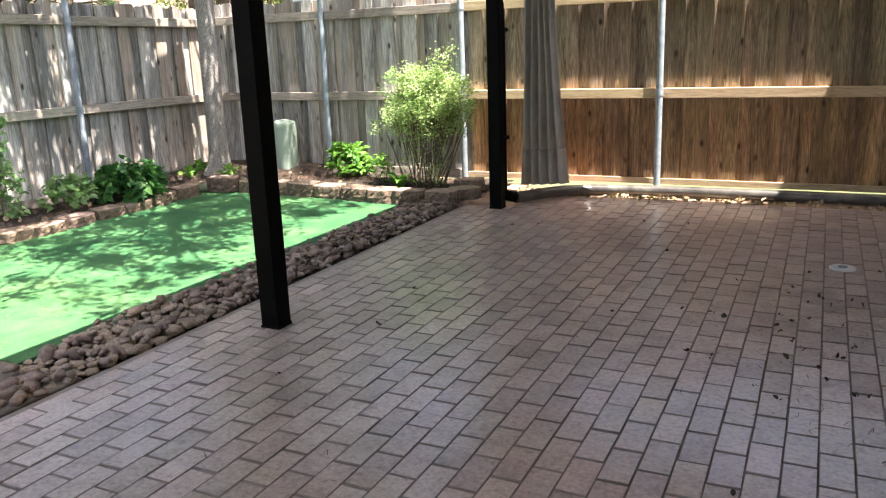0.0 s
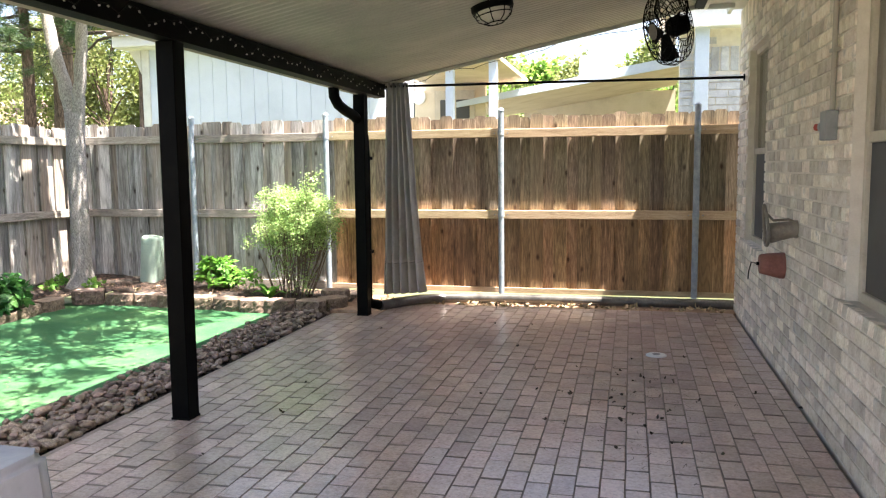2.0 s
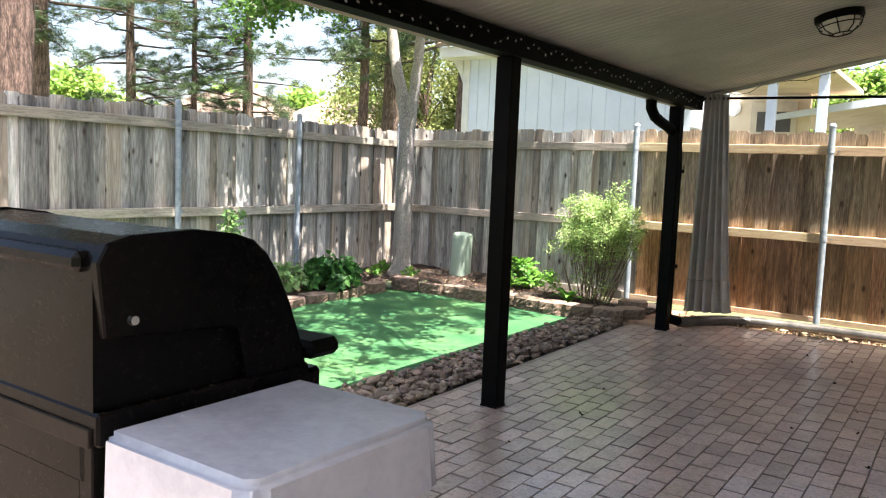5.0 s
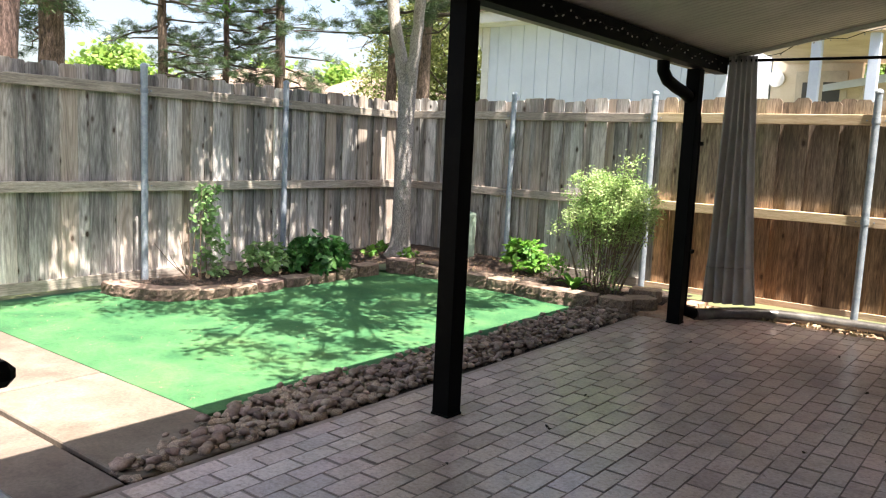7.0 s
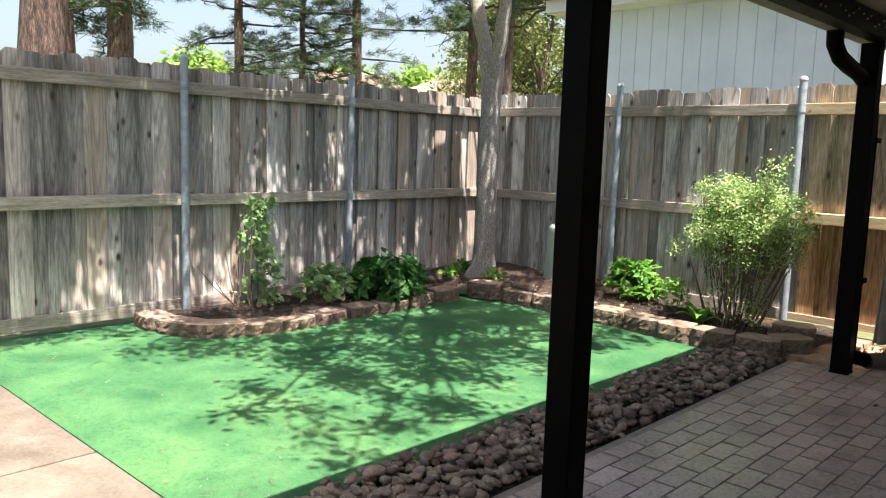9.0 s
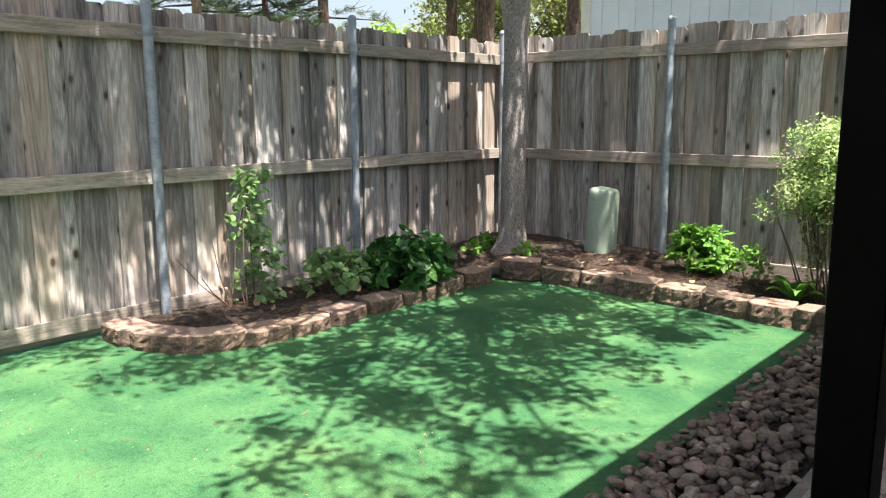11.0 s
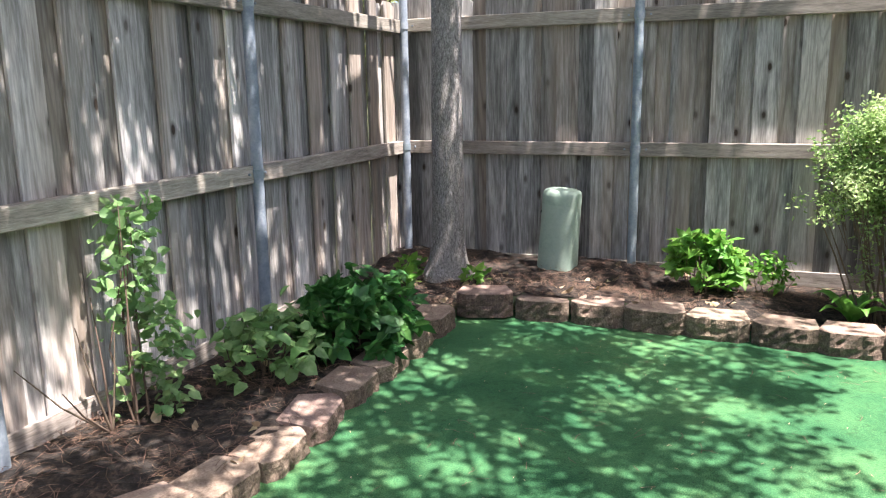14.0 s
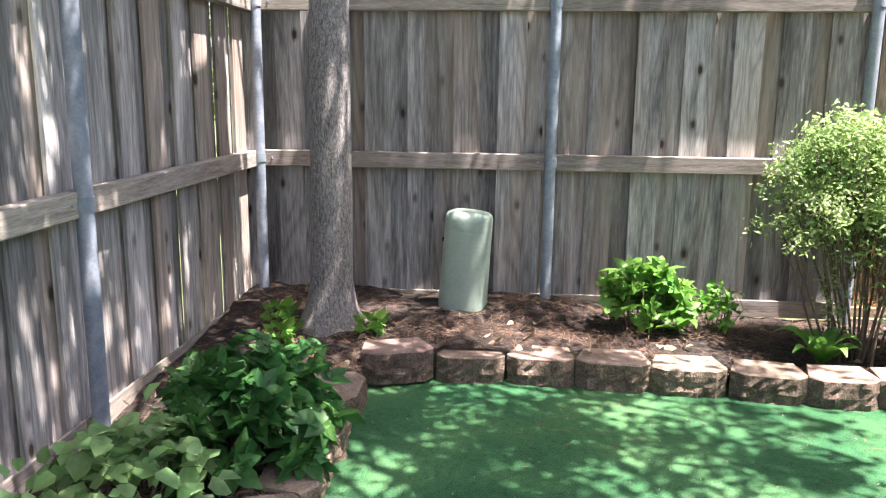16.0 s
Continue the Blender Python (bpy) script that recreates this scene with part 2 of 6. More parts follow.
M_MULCH = surface("dark_mulch", grey3((0.007, 0.0055, 0.0045), (0.022, 0.016, 0.012), (0.10, 0.068, 0.050)), 22, 150, (0.9, 1.0), 1.0, vary=0, depth=0.03)
M_STRAW = surface("pine_straw", grey3((0.055, 0.030, 0.019), (0.125, 0.070, 0.045), (0.28, 0.18, 0.12)), 5, 40, (0.6, 0.85), 0, vary=0.35, island=True)
M_DRYLEAF = surface("dry_leaf", grey3((0.30, 0.22, 0.12), (0.48, 0.38, 0.24)), 8, 60, (0.7, 0.9), 0.1, vary=0.35, island=True)
M_DEBRIS = surface("dark_debris", grey3((0.03, 0.022, 0.015), (0.07, 0.05, 0.035)), 8, 60, (0.8, 0.95), 0.1, vary=0.3, island=True)
M_BARK = surface("grey_bark", grey3((0.06, 0.052, 0.046), (0.27, 0.25, 0.23), (0.52, 0.49, 0.46)), 13, 34, (0.85, 0.97), 1.0, stretch=(9, 9, 2.6), vary=0.05, depth=0.009, swirl=0.0, gw=0.55)
M_PINEBARK = surface("pine_bark", grey3((0.025, 0.017, 0.013), (0.095, 0.062, 0.047), (0.22, 0.155, 0.125)), 6, 24, (0.85, 0.97), 1.0, stretch=(4, 4, 0.9), vary=0.15, depth=0.03, swirl=0.1)
M_BRANCH = surface("dark_branch", grey3((0.022, 0.016, 0.012), (0.05, 0.037, 0.028), (0.085, 0.065, 0.05)), 9, 60, (0.85, 0.97), 0.3, vary=0.1)
M_TWIG = surface("twig", grey3((0.09, 0.06, 0.04), (0.17, 0.12, 0.085)), 9, 60, (0.8, 0.95), 0.3, vary=0.1)


def leaf_material(name, a, b, c, translucent=0.35, rough=(0.4, 0.6)):
    return surface(name, grey3(a, b, c), 3, 30, rough, 0, vary=0.3, island=True, translucent=translucent, spec=0.4)


M_LEAF_BUSH = leaf_material("variegated_leaf", (0.15, 0.27, 0.075), (0.31, 0.44, 0.16), (0.56, 0.66, 0.35), 0.45)
M_LEAF_DARK = leaf_material("dark_leaf", (0.028, 0.11, 0.028), (0.05, 0.165, 0.04), (0.095, 0.24, 0.06), 0.35)
M_LEAF_LIME = leaf_material("lime_leaf", (0.09, 0.24, 0.035), (0.16, 0.36, 0.06), (0.26, 0.48, 0.11), 0.45)
M_LEAF_ROSE = leaf_material("vine_leaf", (0.13, 0.26, 0.08), (0.22, 0.38, 0.14), (0.36, 0.52, 0.24), 0.4)
M_LEAF_TREE = leaf_material("tree_leaf", (0.045, 0.12, 0.022), (0.08, 0.18, 0.035), (0.13, 0.25, 0.055), 0.4)
M_LEAF_FAR = leaf_material("bright_far_leaf", (0.15, 0.28, 0.05), (0.24, 0.38, 0.08), (0.35, 0.48, 0.14), 0.5)
M_LEAF_WOOD = leaf_material("thicket_leaf", (0.11, 0.15, 0.04), (0.19, 0.23, 0.075), (0.31, 0.32, 0.13), 0.45)
M_NEEDLE = leaf_material("pine_needle", (0.022, 0.05, 0.018), (0.045, 0.085, 0.03), (0.09, 0.13, 0.05), 0.25)
M_CURTAIN = surface("grey_curtain", grey3((0.44, 0.43, 0.41), (0.53, 0.52, 0.50), (0.60, 0.59, 0.57)), 6, 300, (0.85, 0.97), 0.2, vary=0, translucent=0.5, dirt=((0.40, 0.37, 0.34), 4, 0.62))
M_PIPE = surface("black_corrugated_pipe", grey3((0.028, 0.026, 0.024), (0.07, 0.065, 0.058), (0.14, 0.13, 0.115)), 6, 80, (0.28, 0.4), 0.1, vary=0, spec=0.8)
M_UTIL = surface("pale_green_plastic", grey3((0.27, 0.36, 0.29), (0.33, 0.43, 0.35), (0.39, 0.48, 0.40)), 4, 60, (0.5, 0.7), 0.08, vary=0, dirt=((0.24, 0.28, 0.22), 3, 0.63))
M_TERRA = surface("terracotta", grey3((0.17, 0.065, 0.05), (0.24, 0.095, 0.075), (0.30, 0.135, 0.105)), 6, 60, (0.7, 0.9), 0.2, vary=0)
M_BRONZE = surface("brown_plastic", grey3((0.13, 0.11, 0.09), (0.20, 0.17, 0.14), (0.27, 0.235, 0.195)), 6, 60, (0.4, 0.6), 0.1, vary=0)
M_CONDUIT = surface("painted_conduit", grey3((0.36, 0.33, 0.28), (0.43, 0.39, 0.34)), 6, 60, (0.5, 0.7), 0.05, vary=0)
M_BOXGREY = surface("grey_metal_box", grey3((0.22, 0.23, 0.24), (0.29, 0.30, 0.31)), 6, 60, (0.4, 0.55), 0.05, metal=0.2, vary=0)
M_DARKTRIM = surface("dark_bronze", grey3((0.010, 0.0085, 0.007), (0.018, 0.015, 0.012), (0.028, 0.023, 0.019)), 6, 60, (0.55, 0.7), 0.1, vary=0, spec=0.1)
M_RED = surface("red_plastic", grey3((0.30, 0.04, 0.025), (0.40, 0.06, 0.04)), 6, 60, (0.4, 0.5), 0, vary=0)
M_BLUE = surface("blue_plastic", grey3((0.008, 0.009, 0.025), (0.015, 0.017, 0.045)), 60, 300, (0.2, 0.3), 0, vary=0)
M_CHROME = surface("bright_steel", grey3((0.6, 0.6, 0.6), (0.7, 0.7, 0.7)), 6, 60, (0.2, 0.3), 0, metal=1.0, vary=0)
M_BULB = surface("clear_bulb", grey3((0.30, 0.29, 0.27), (0.42, 0.41, 0.39)), 6, 60, (0.1, 0.2), 0, vary=0.3)
M_FROST = surface("frosted_glass", grey3((0.55, 0.53, 0.47), (0.66, 0.64, 0.58)), 6, 60, (0.2, 0.3), 0, vary=0)
M_SIDING = surface("pale_blue_siding", grey3((0.46, 0.53, 0.63), (0.52, 0.59, 0.69), (0.57, 0.64, 0.74)), 1.5, 50, (0.6, 0.8), 0.1, vary=0)
M_GUTTER = surface("brown_gutter", grey3((0.20, 0.17, 0.135), (0.26, 0.22, 0.18), (0.31, 0.27, 0.22)), 5, 80, (0.5, 0.7), 0.08, vary=0)
M_CREAM = surface("cream_stucco", grey3((0.55, 0.47, 0.36), (0.64, 0.56, 0.44), (0.7, 0.62, 0.5)), 2, 50, (0.7, 0.9), 0.15, vary=0)
M_TAN = surface("tan_soffit", grey3((0.46, 0.36, 0.25), (0.54, 0.44, 0.32), (0.6, 0.5, 0.38)), 2, 50, (0.7, 0.9), 0.1, vary=0)
M_SHINGLE = surface("tan_shingle", grey3((0.15, 0.11, 0.085), (0.21, 0.155, 0.125), (0.27, 0.205, 0.168)), 3, 40, (0.8, 0.95), 0.4, vary=0.1)
M_GREYBRICK = surface("grey_painted_brick", grey3((0.34, 0.34, 0.36), (0.46, 0.46, 0.49), (0.58, 0.58, 0.6)), 6, 50, (0.8, 0.95), 0.4, vary=0.2)
M_GROUND = surface("lawn_ground", grey3((0.06, 0.075, 0.03), (0.10, 0.115, 0.045), (0.16, 0.15, 0.075)), 0.6, 30, (0.9, 1.0), 0.5, vary=0, depth=0.02)
M_SOIL = surface("red_soil", grey3((0.20, 0.12, 0.075), (0.33, 0.21, 0.14), (0.45, 0.32, 0.22)), 6, 60, (0.9, 1.0), 0.7, vary=0, depth=0.01)
M_ROOM = surface("dim_room", grey3((0.05, 0.045, 0.04), (0.08, 0.07, 0.06)), 3, 30, (0.8, 0.95), 0, vary=0)
M_SCREEN = surface("insect_screen", grey3((0.05, 0.052, 0.055), (0.075, 0.078, 0.08)), 3, 500, (0.5, 0.7), 0.2, vary=0)
M_GLASS = bpy.data.materials.new("window_glass")
M_GLASS.use_nodes = True
_b = M_GLASS.node_tree.nodes["Principled BSDF"]
_b.inputs["Base Color"].default_value = (0.86, 0.92, 0.9, 1)
_b.inputs["Roughness"].default_value, _b.inputs["Transmission Weight"].default_value, _b.inputs["IOR"].default_value = 0.01, 1.0, 1.5


# ---- mesh helpers ----
def box(bm, lo, hi, m=None, bevel=0.0):
    """An axis-aligned block from lo to hi, then moved by m; its edges rounded by bevel."""
    size = [b - a for a, b in zip(lo, hi)]
    mid = [(a + b) / 2 for a, b in zip(lo, hi)]
    mat = Matrix.Translation(mid) @ Matrix.Diagonal((*size, 1))
    made = bmesh.ops.create_cube(bm, size=1, matrix=mat)["verts"]
    if bevel:
        edges = {e for v in made for e in v.link_edges}
        out = bmesh.ops.bevel(bm, geom=list(edges), offset=bevel, segments=1, affect='EDGES')
        made = list({v for f in out["faces"] for v in f.verts} | {v for v in made if v.is_valid})
    if m is not None:
        bmesh.ops.transform(bm, matrix=m, verts=made)
    return made


def tube(bm, pts, radius, sides=8, cap=True, closed=False):
    """A round bar along pts; radius: one number or one for each point."""
    pts = [Vector(p) for p in pts]
    radii = radius if isinstance(radius, (list, tuple)) else [radius] * len(pts)
    rings, n = [], len(pts)
    side = None
    for i, p in enumerate(pts):
        a, b = (pts[i - 1], pts[(i + 1) % n]) if closed else (pts[max(i - 1, 0)], pts[min(i + 1, n - 1)])
        d = (b - a).normalized()
        if side is None:
            side = d.orthogonal().normalized()
        side = (side - d * side.dot(d)).normalized()
        other = d.cross(side)
        rings.append([bm.verts.new(p + radii[i] * (math.cos(k) * side + math.sin(k) * other)) for k in [2 * math.pi * j / sides for j in range(sides)]])
    loops = list(zip(rings, rings[1:])) + ([(rings[-1], rings[0])] if closed else [])
    for r0, r1 in loops:
        for j in range(sides):
            f = bm.faces.new((r0[j], r0[(j + 1) % sides], r1[(j + 1) % sides], r1[j]))
            f.smooth = True
    if cap and not closed:
        for ends in (rings[0][::-1], rings[-1]):
            for e in bm.faces.new(ends).edges:
                e.smooth = False


def prism(bm, outline, axis, lo, hi):
    """An outline of (u, v) pairs pushed along an axis from lo to hi."""
    def place(u, v, w):
        return {"x": (w, u, v), "y": (u, w, v), "z": (u, v, w)}[axis]
    a = [bm.verts.new(place(u, v, lo)) for u, v in outline]
    b = [bm.verts.new(place(u, v, hi)) for u, v in outline]
    n = len(outline)
    bm.faces.new(a[::-1]), bm.faces.new(b)
    for i in range(n):
        bm.faces.new((a[i], a[(i + 1) % n], b[(i + 1) % n], b[i]))
    bmesh.ops.recalc_face_normals(bm, faces=bm.faces)


def mesh_of(name, bm, material):
    me = bpy.data.meshes.new(name)
    bm.to_mesh(me)
    bm.free()
    me.materials.append(material)
    return me


def part(name, bm, material, parent, label="", m=None):
    ob = new(name, bm if isinstance(bm, bpy.types.Mesh) else mesh_of(name, bm, material))
    ob.parent = parent
    if m is not None:
        ob.matrix_basis = m
    if label:
        ob["label"] = label
    return ob


def thing(name, where, label, category, group="", kind="", m=None):
    ob = new(name)
    ob.empty_display_size = 0.1
    ob.matrix_basis = m if m is not None else Matrix.Translation(where)
    return tagged(ob, label, category, group, kind)


def solid(name, bm, material, label, category, group="", kind="", m=None):
    ob = new(name, mesh_of(name, bm, material))
    if m is not None:
        ob.matrix_basis = m
    return tagged(ob, label, category, group, kind)


def scatter_mesh(name, verts, faces, material, smooth=False):
    me = bpy.data.meshes.new(name)
    me.from_pydata(verts.tolist(), [], faces)
    me.materials.append(material)
    if smooth:
        me.polygons.foreach_set("use_smooth", [True] * len(me.polygons))
    return me


def leaf_cloud(name, centres, radii, counts, size, material, rng, aspect=0.5, droop=0.25, squash=(1, 1, 1), shape="leaf", lay=0.0):
    """One mesh of many single leaves round the given centres: a folded diamond each ("leaf"), three of them on one stalk ("lobed"), or a thin needle ("needle")."""
    pos = np.concatenate([np.asarray(c) + rng.normal(0, 0.45, (n, 3)) * r * np.asarray(squash) for c, r, n in zip(centres, radii, counts)])
    n = len(pos)
    d = rng.normal(0, 1, (n, 3))
    d[:, 2] = d[:, 2] * 0.6 - droop
    d /= np.linalg.norm(d, axis=1)[:, None]
    s = np.cross(d, rng.normal(0, 1, (n, 3)) + np.array([0, 0, lay]))
    s /= np.linalg.norm(s, axis=1)[:, None]
    up = np.cross(s, d)
    ln = size * rng.uniform(0.6, 1.3, (n, 1))
    if shape == "lobed":
        pos, up, ln = np.concatenate([pos] * 3), np.concatenate([up] * 3), np.concatenate([ln, ln * 0.8, ln * 0.8])
        d, s = np.concatenate([d, d * 0.55 + s * 0.83, d * 0.55 - s * 0.83]), np.concatenate([s, s * 0.55 - d * 0.83, s * 0.55 + d * 0.83])
        n *= 3
    w = ln * aspect
    if shape == "needle":
        v = np.stack([pos - s * w, pos + s * w, pos + d * ln], 1).reshape(-1, 3)
        f = [(3 * i, 3 * i + 1, 3 * i + 2) for i in range(n)]
        return scatter_mesh(name, v, f, material)
    half = w * 0.5
    s0, s1, s2 = pos, pos + d * ln * 0.5 - up * ln * 0.03, pos + d * ln - up * ln * 0.12
    lift = up * w * 0.14
    a1, a2 = pos + d * ln * 0.18 + s * half * 0.92 + lift, pos + d * ln * 0.60 + s * half * 0.86 + lift * 0.8
    b1, b2 = pos + d * ln * 0.18 - s * half * 0.92 + lift, pos + d * ln * 0.60 - s * half * 0.86 + lift * 0.8
    v = np.stack([s0, s1, s2, a1, a2, b1, b2], 1).reshape(-1, 3)
    f = [t for i in range(0, 7 * n, 7) for t in ((i, i + 3, i + 1), (i + 3, i + 4, i + 1), (i + 4, i + 2, i + 1), (i, i + 1, i + 5), (i + 5, i + 1, i + 6), (i + 6, i + 1, i + 2))]
    return scatter_mesh(name, v, f, material, smooth=True)


# ---- ground ----
# joints of the edging blocks along their front, and the height of each block's top
JOINTS = [(-6.50, 3.34), (-6.18, 3.34), (-5.81, 3.50), (-5.66, 3.79), (-5.61, 4.10), (-5.61, 4.40), (-5.65, 4.74), (-5.65, 5.06), (-5.645, 5.40), (-5.65, 5.72), (-5.655, 6.03),
          (-5.70, 6.11), (-5.385, 6.215), (-5.075, 6.245), (-4.77, 6.22), (-4.44, 6.19), (-4.115, 6.17), (-3.80, 6.12), (-3.51, 6.10), (-3.20, 6.13)]
TOPS = [0.10, 0.105, 0.10, 0.09, 0.086, 0.084, 0.087, 0.087, 0.10, 0.118, 0, 0.160, 0.126, 0.128, 0.130, 0.128, 0.126, 0.130, 0.130]
EDGE = JOINTS[:11] + [(-5.52, 6.19)] + JOINTS[12:]
GRAVEL_X, PAVER_X0, PAVER_X1, PAVER_Y1 = -3.36, -2.86, 0.93, 6.95
WALL_X = 0.945

bm = bmesh.new()
bmesh.ops.create_grid(bm, x_segments=40, y_segments=40, size=400, matrix=Matrix.Translation((0, 0, -0.16)))
solid("ground", bm, M_GROUND, "mown grass and bare earth running to the horizon", "ground", kind="structure")

bm = bmesh.new()
box(bm, (PAVER_X0, -3.6, -0.15), (PAVER_X1, PAVER_Y1, -0.006))
patio = solid("patio_floor", bm, M_JOINT, "brick-patterned patio floor with dark recessed joints", "patio", kind="structure")

bm = bmesh.new()
prism(bm, [(-6.62, 2.19), (GRAVEL_X + 0.06, 2.19), (GRAVEL_X + 0.06, 6.3), (-3.3, 6.42), (-5.6, 6.42), (-6.1, 6.1), (-6.1, 3.6), (-6.62, 3.6)], "z", -0.15, 0.004)
solid("putting_turf", bm, M_TURF, "flat bright green artificial turf with dappled shade", "artificial turf", kind="structure")

slabs = thing("concrete_walk", (0, 0, 0), "pale sun-bleached concrete slabs beside the turf", "concrete path", kind="structure")
for x0, x1, y0, y1 in [(-4.30, PAVER_X0 - 0.01, 1.53, 2.188), (-5.62, -4.32, 1.53, 2.188), (-6.62, -5.64, 1.53, 2.188), (-4.30, PAVER_X0 - 0.01, 0.2, 1.50),
                       (-5.62, -4.32, 0.2, 1.50), (-6.62, -5.64, 0.2, 1.50), (-4.3, PAVER_X0 - 0.01, -3.6, 0.18), (-6.62, -4.32, -3.6, 0.18)]:
    bm = bmesh.new()
    box(bm, (x0, y0, -0.15), (x1, y1, 0.004), bevel=0.006)
    part("slab", bm, M_CONCRETE, slabs)
bm = bmesh.new()
box(bm, (-6.62, -3.6, -0.16), (PAVER_X0, 2.18, -0.03))
part("joint_bed", bm, M_JOINT, slabs)


def inside_bed(x, y):
    """Whether a place lies between the edging and the fences."""
    pts = EDGE + [(-3.0, 6.25), (-2.72, 6.6), (-2.62, 7.28), (-6.56, 7.28), (-6.56, 3.33)]
    hit = False
    for (ax, ay), (bx, by) in zip(pts, pts[1:] + pts[:1]):
        if (ay > y) != (by > y) and x < (bx - ax) * (y - ay) / (by - ay) + ax:
            hit = not hit
    return hit


def in_soil(x, y):
    """Whether a place lies behind the front of the edging."""
    return inside_bed(x, y) and inside_bed(x + 0.09, y) and inside_bed(x, y - 0.09)


def bed_height(x, y):
    rise = max(0.0, min(1.0, (y - 5.4) / 1.6)) * max(0.0, min(1.0, (-3.6 - x) / 1.5))
    return 0.062 + 0.105 * rise + 0.03 * noise.noise((x * 2.3, y * 2.3, 0)) + 0.016 * noise.noise((x * 11, y * 11, 3)) + 0.010 * noise.noise((x * 29, y * 29, 7))


bm = bmesh.new()
STEP = 0.032
grid = {}
for i in range(int(4.0 / STEP) + 1):
    for j in range(int(4.0 / STEP) + 1):
        x, y = -6.58 + i * STEP, 3.3 + j * STEP
        if in_soil(x, y):
            grid[i, j] = bm.verts.new((x, y, bed_height(x, y)))
for (i, j), v in list(grid.items()):
    q = [grid.get(k) for k in ((i, j), (i + 1, j), (i + 1, j + 1), (i, j + 1))]
    if all(q):
        bm.faces.new(q).smooth = True
solid("mulch_bed", bm, M_MULCH, "dark mulch and fallen pine straw in the raised bed", "flower bed", kind="structure")

bm = bmesh.new()
box(bm, (-2.75, 6.95, -0.15), (1.0, 7.30, -0.003))
box(bm, (-3.3, 6.30, -0.15), (-2.6, 7.30, 0.03))
solid("soil_strip", bm, M_SOIL, "reddish bare soil along the fence foot", "soil", kind="structure")

bm = bmesh.new()
box(bm, (GRAVEL_X - 0.02, 1.53, -0.15), (PAVER_X0, 6.6, -0.02))
gravel = solid("gravel_strip", bm, M_MULCH, "strip of brown river stones between turf and patio", "gravel", kind="structure")


def pebble_mesh(seed):
    bm = bmesh.new()
    bmesh.ops.create_icosphere(bm, subdivisions=2, radius=1)
    for v in bm.verts:
        v.co *= 1 + 0.55 * noise.noise(v.co * 1.5 + Vector((seed * 9.1, 0, 0)))
        v.co.z *= 0.55
    for f in bm.faces:
        f.smooth = True
    return mesh_of("stone", bm, M_STONE)


PEBBLES = [pebble_mesh(k) for k in range(6)]


def pebble_places():
    rng = np.random.default_rng(11)
    rows = []
    for layer, pitch in ((0, 0.047), (1, 0.058)):
        y = 1.55
        while y < 6.45:
            x = GRAVEL_X + 0.02
            while x < PAVER_X0 - 0.02:
                r = rng.uniform(0.014, 0.033) * (1.35 if y < 3.0 and rng.random() < 0.35 else 1)
                px, py = x + rng.normal(0, 0.014), y + rng.normal(0, 0.014)
                limit = GRAVEL_X + max(0.0, (2.6 - y)) * 0.28 if y < 2.6 else GRAVEL_X
                if limit + r * 0.6 < px < PAVER_X0 - r * 0.6 and (layer == 0 or rng.random() < 0.5):
                    rows.append((px, py, 0.0 + layer * 0.03 + rng.uniform(-0.006, 0.012), r, rng.integers(6), rng.uniform(0, 6.28), rng.normal(0, 0.3)))
                x += pitch * rng.uniform(0.85, 1.15)
            y += pitch * rng.uniform(0.9, 1.1)
    return rows


# ---- fences ----
def picket_mesh(material, height):
    bm = bmesh.new()
    w = 0.067 if material is M_FENCE_BROWN else 0.0735
    prism(bm, [(-w, 0), (w, 0), (w, height - 0.028), (w - 0.024, height), (-w + 0.024, height), (-w, height - 0.028)], "y", 0, 0.015)
    return mesh_of("picket", bm, material)


def post_mesh(height):
    bm = bmesh.new()
    tube(bm, [(0, 0, -0.12), (0, 0, height)], 0.030, 14)
    tube(bm, [(0, 0, height), (0, 0, height + 0.012), (0, 0, height + 0.03), (0, 0, height + 0.036)], [0.034, 0.034, 0.022, 0.004], 14)
    return mesh_of("fence_post", bm, M_GALV)


def bracket_mesh():
    bm = bmesh.new()
    tube(bm, [(0, 0, -0.022), (0, 0, 0.022)], 0.0345, 14)
    box(bm, (-0.085, 0.008, -0.02), (0.085, 0.022, 0.02))
    for x in (-0.068, 0.068):
        tube(bm, [(x, -0.004, 0), (x, 0.012, 0)], 0.007, 6)
    return mesh_of("bracket", bm, M_GALV)


PICKETS = {(m.name, h): picket_mesh(m, h) for m in (M_FENCE, M_FENCE_PALE, M_FENCE_BROWN) for h in (1.812, 1.826, 1.84)}
POST, BRACKET = post_mesh(1.872), bracket_mesh()


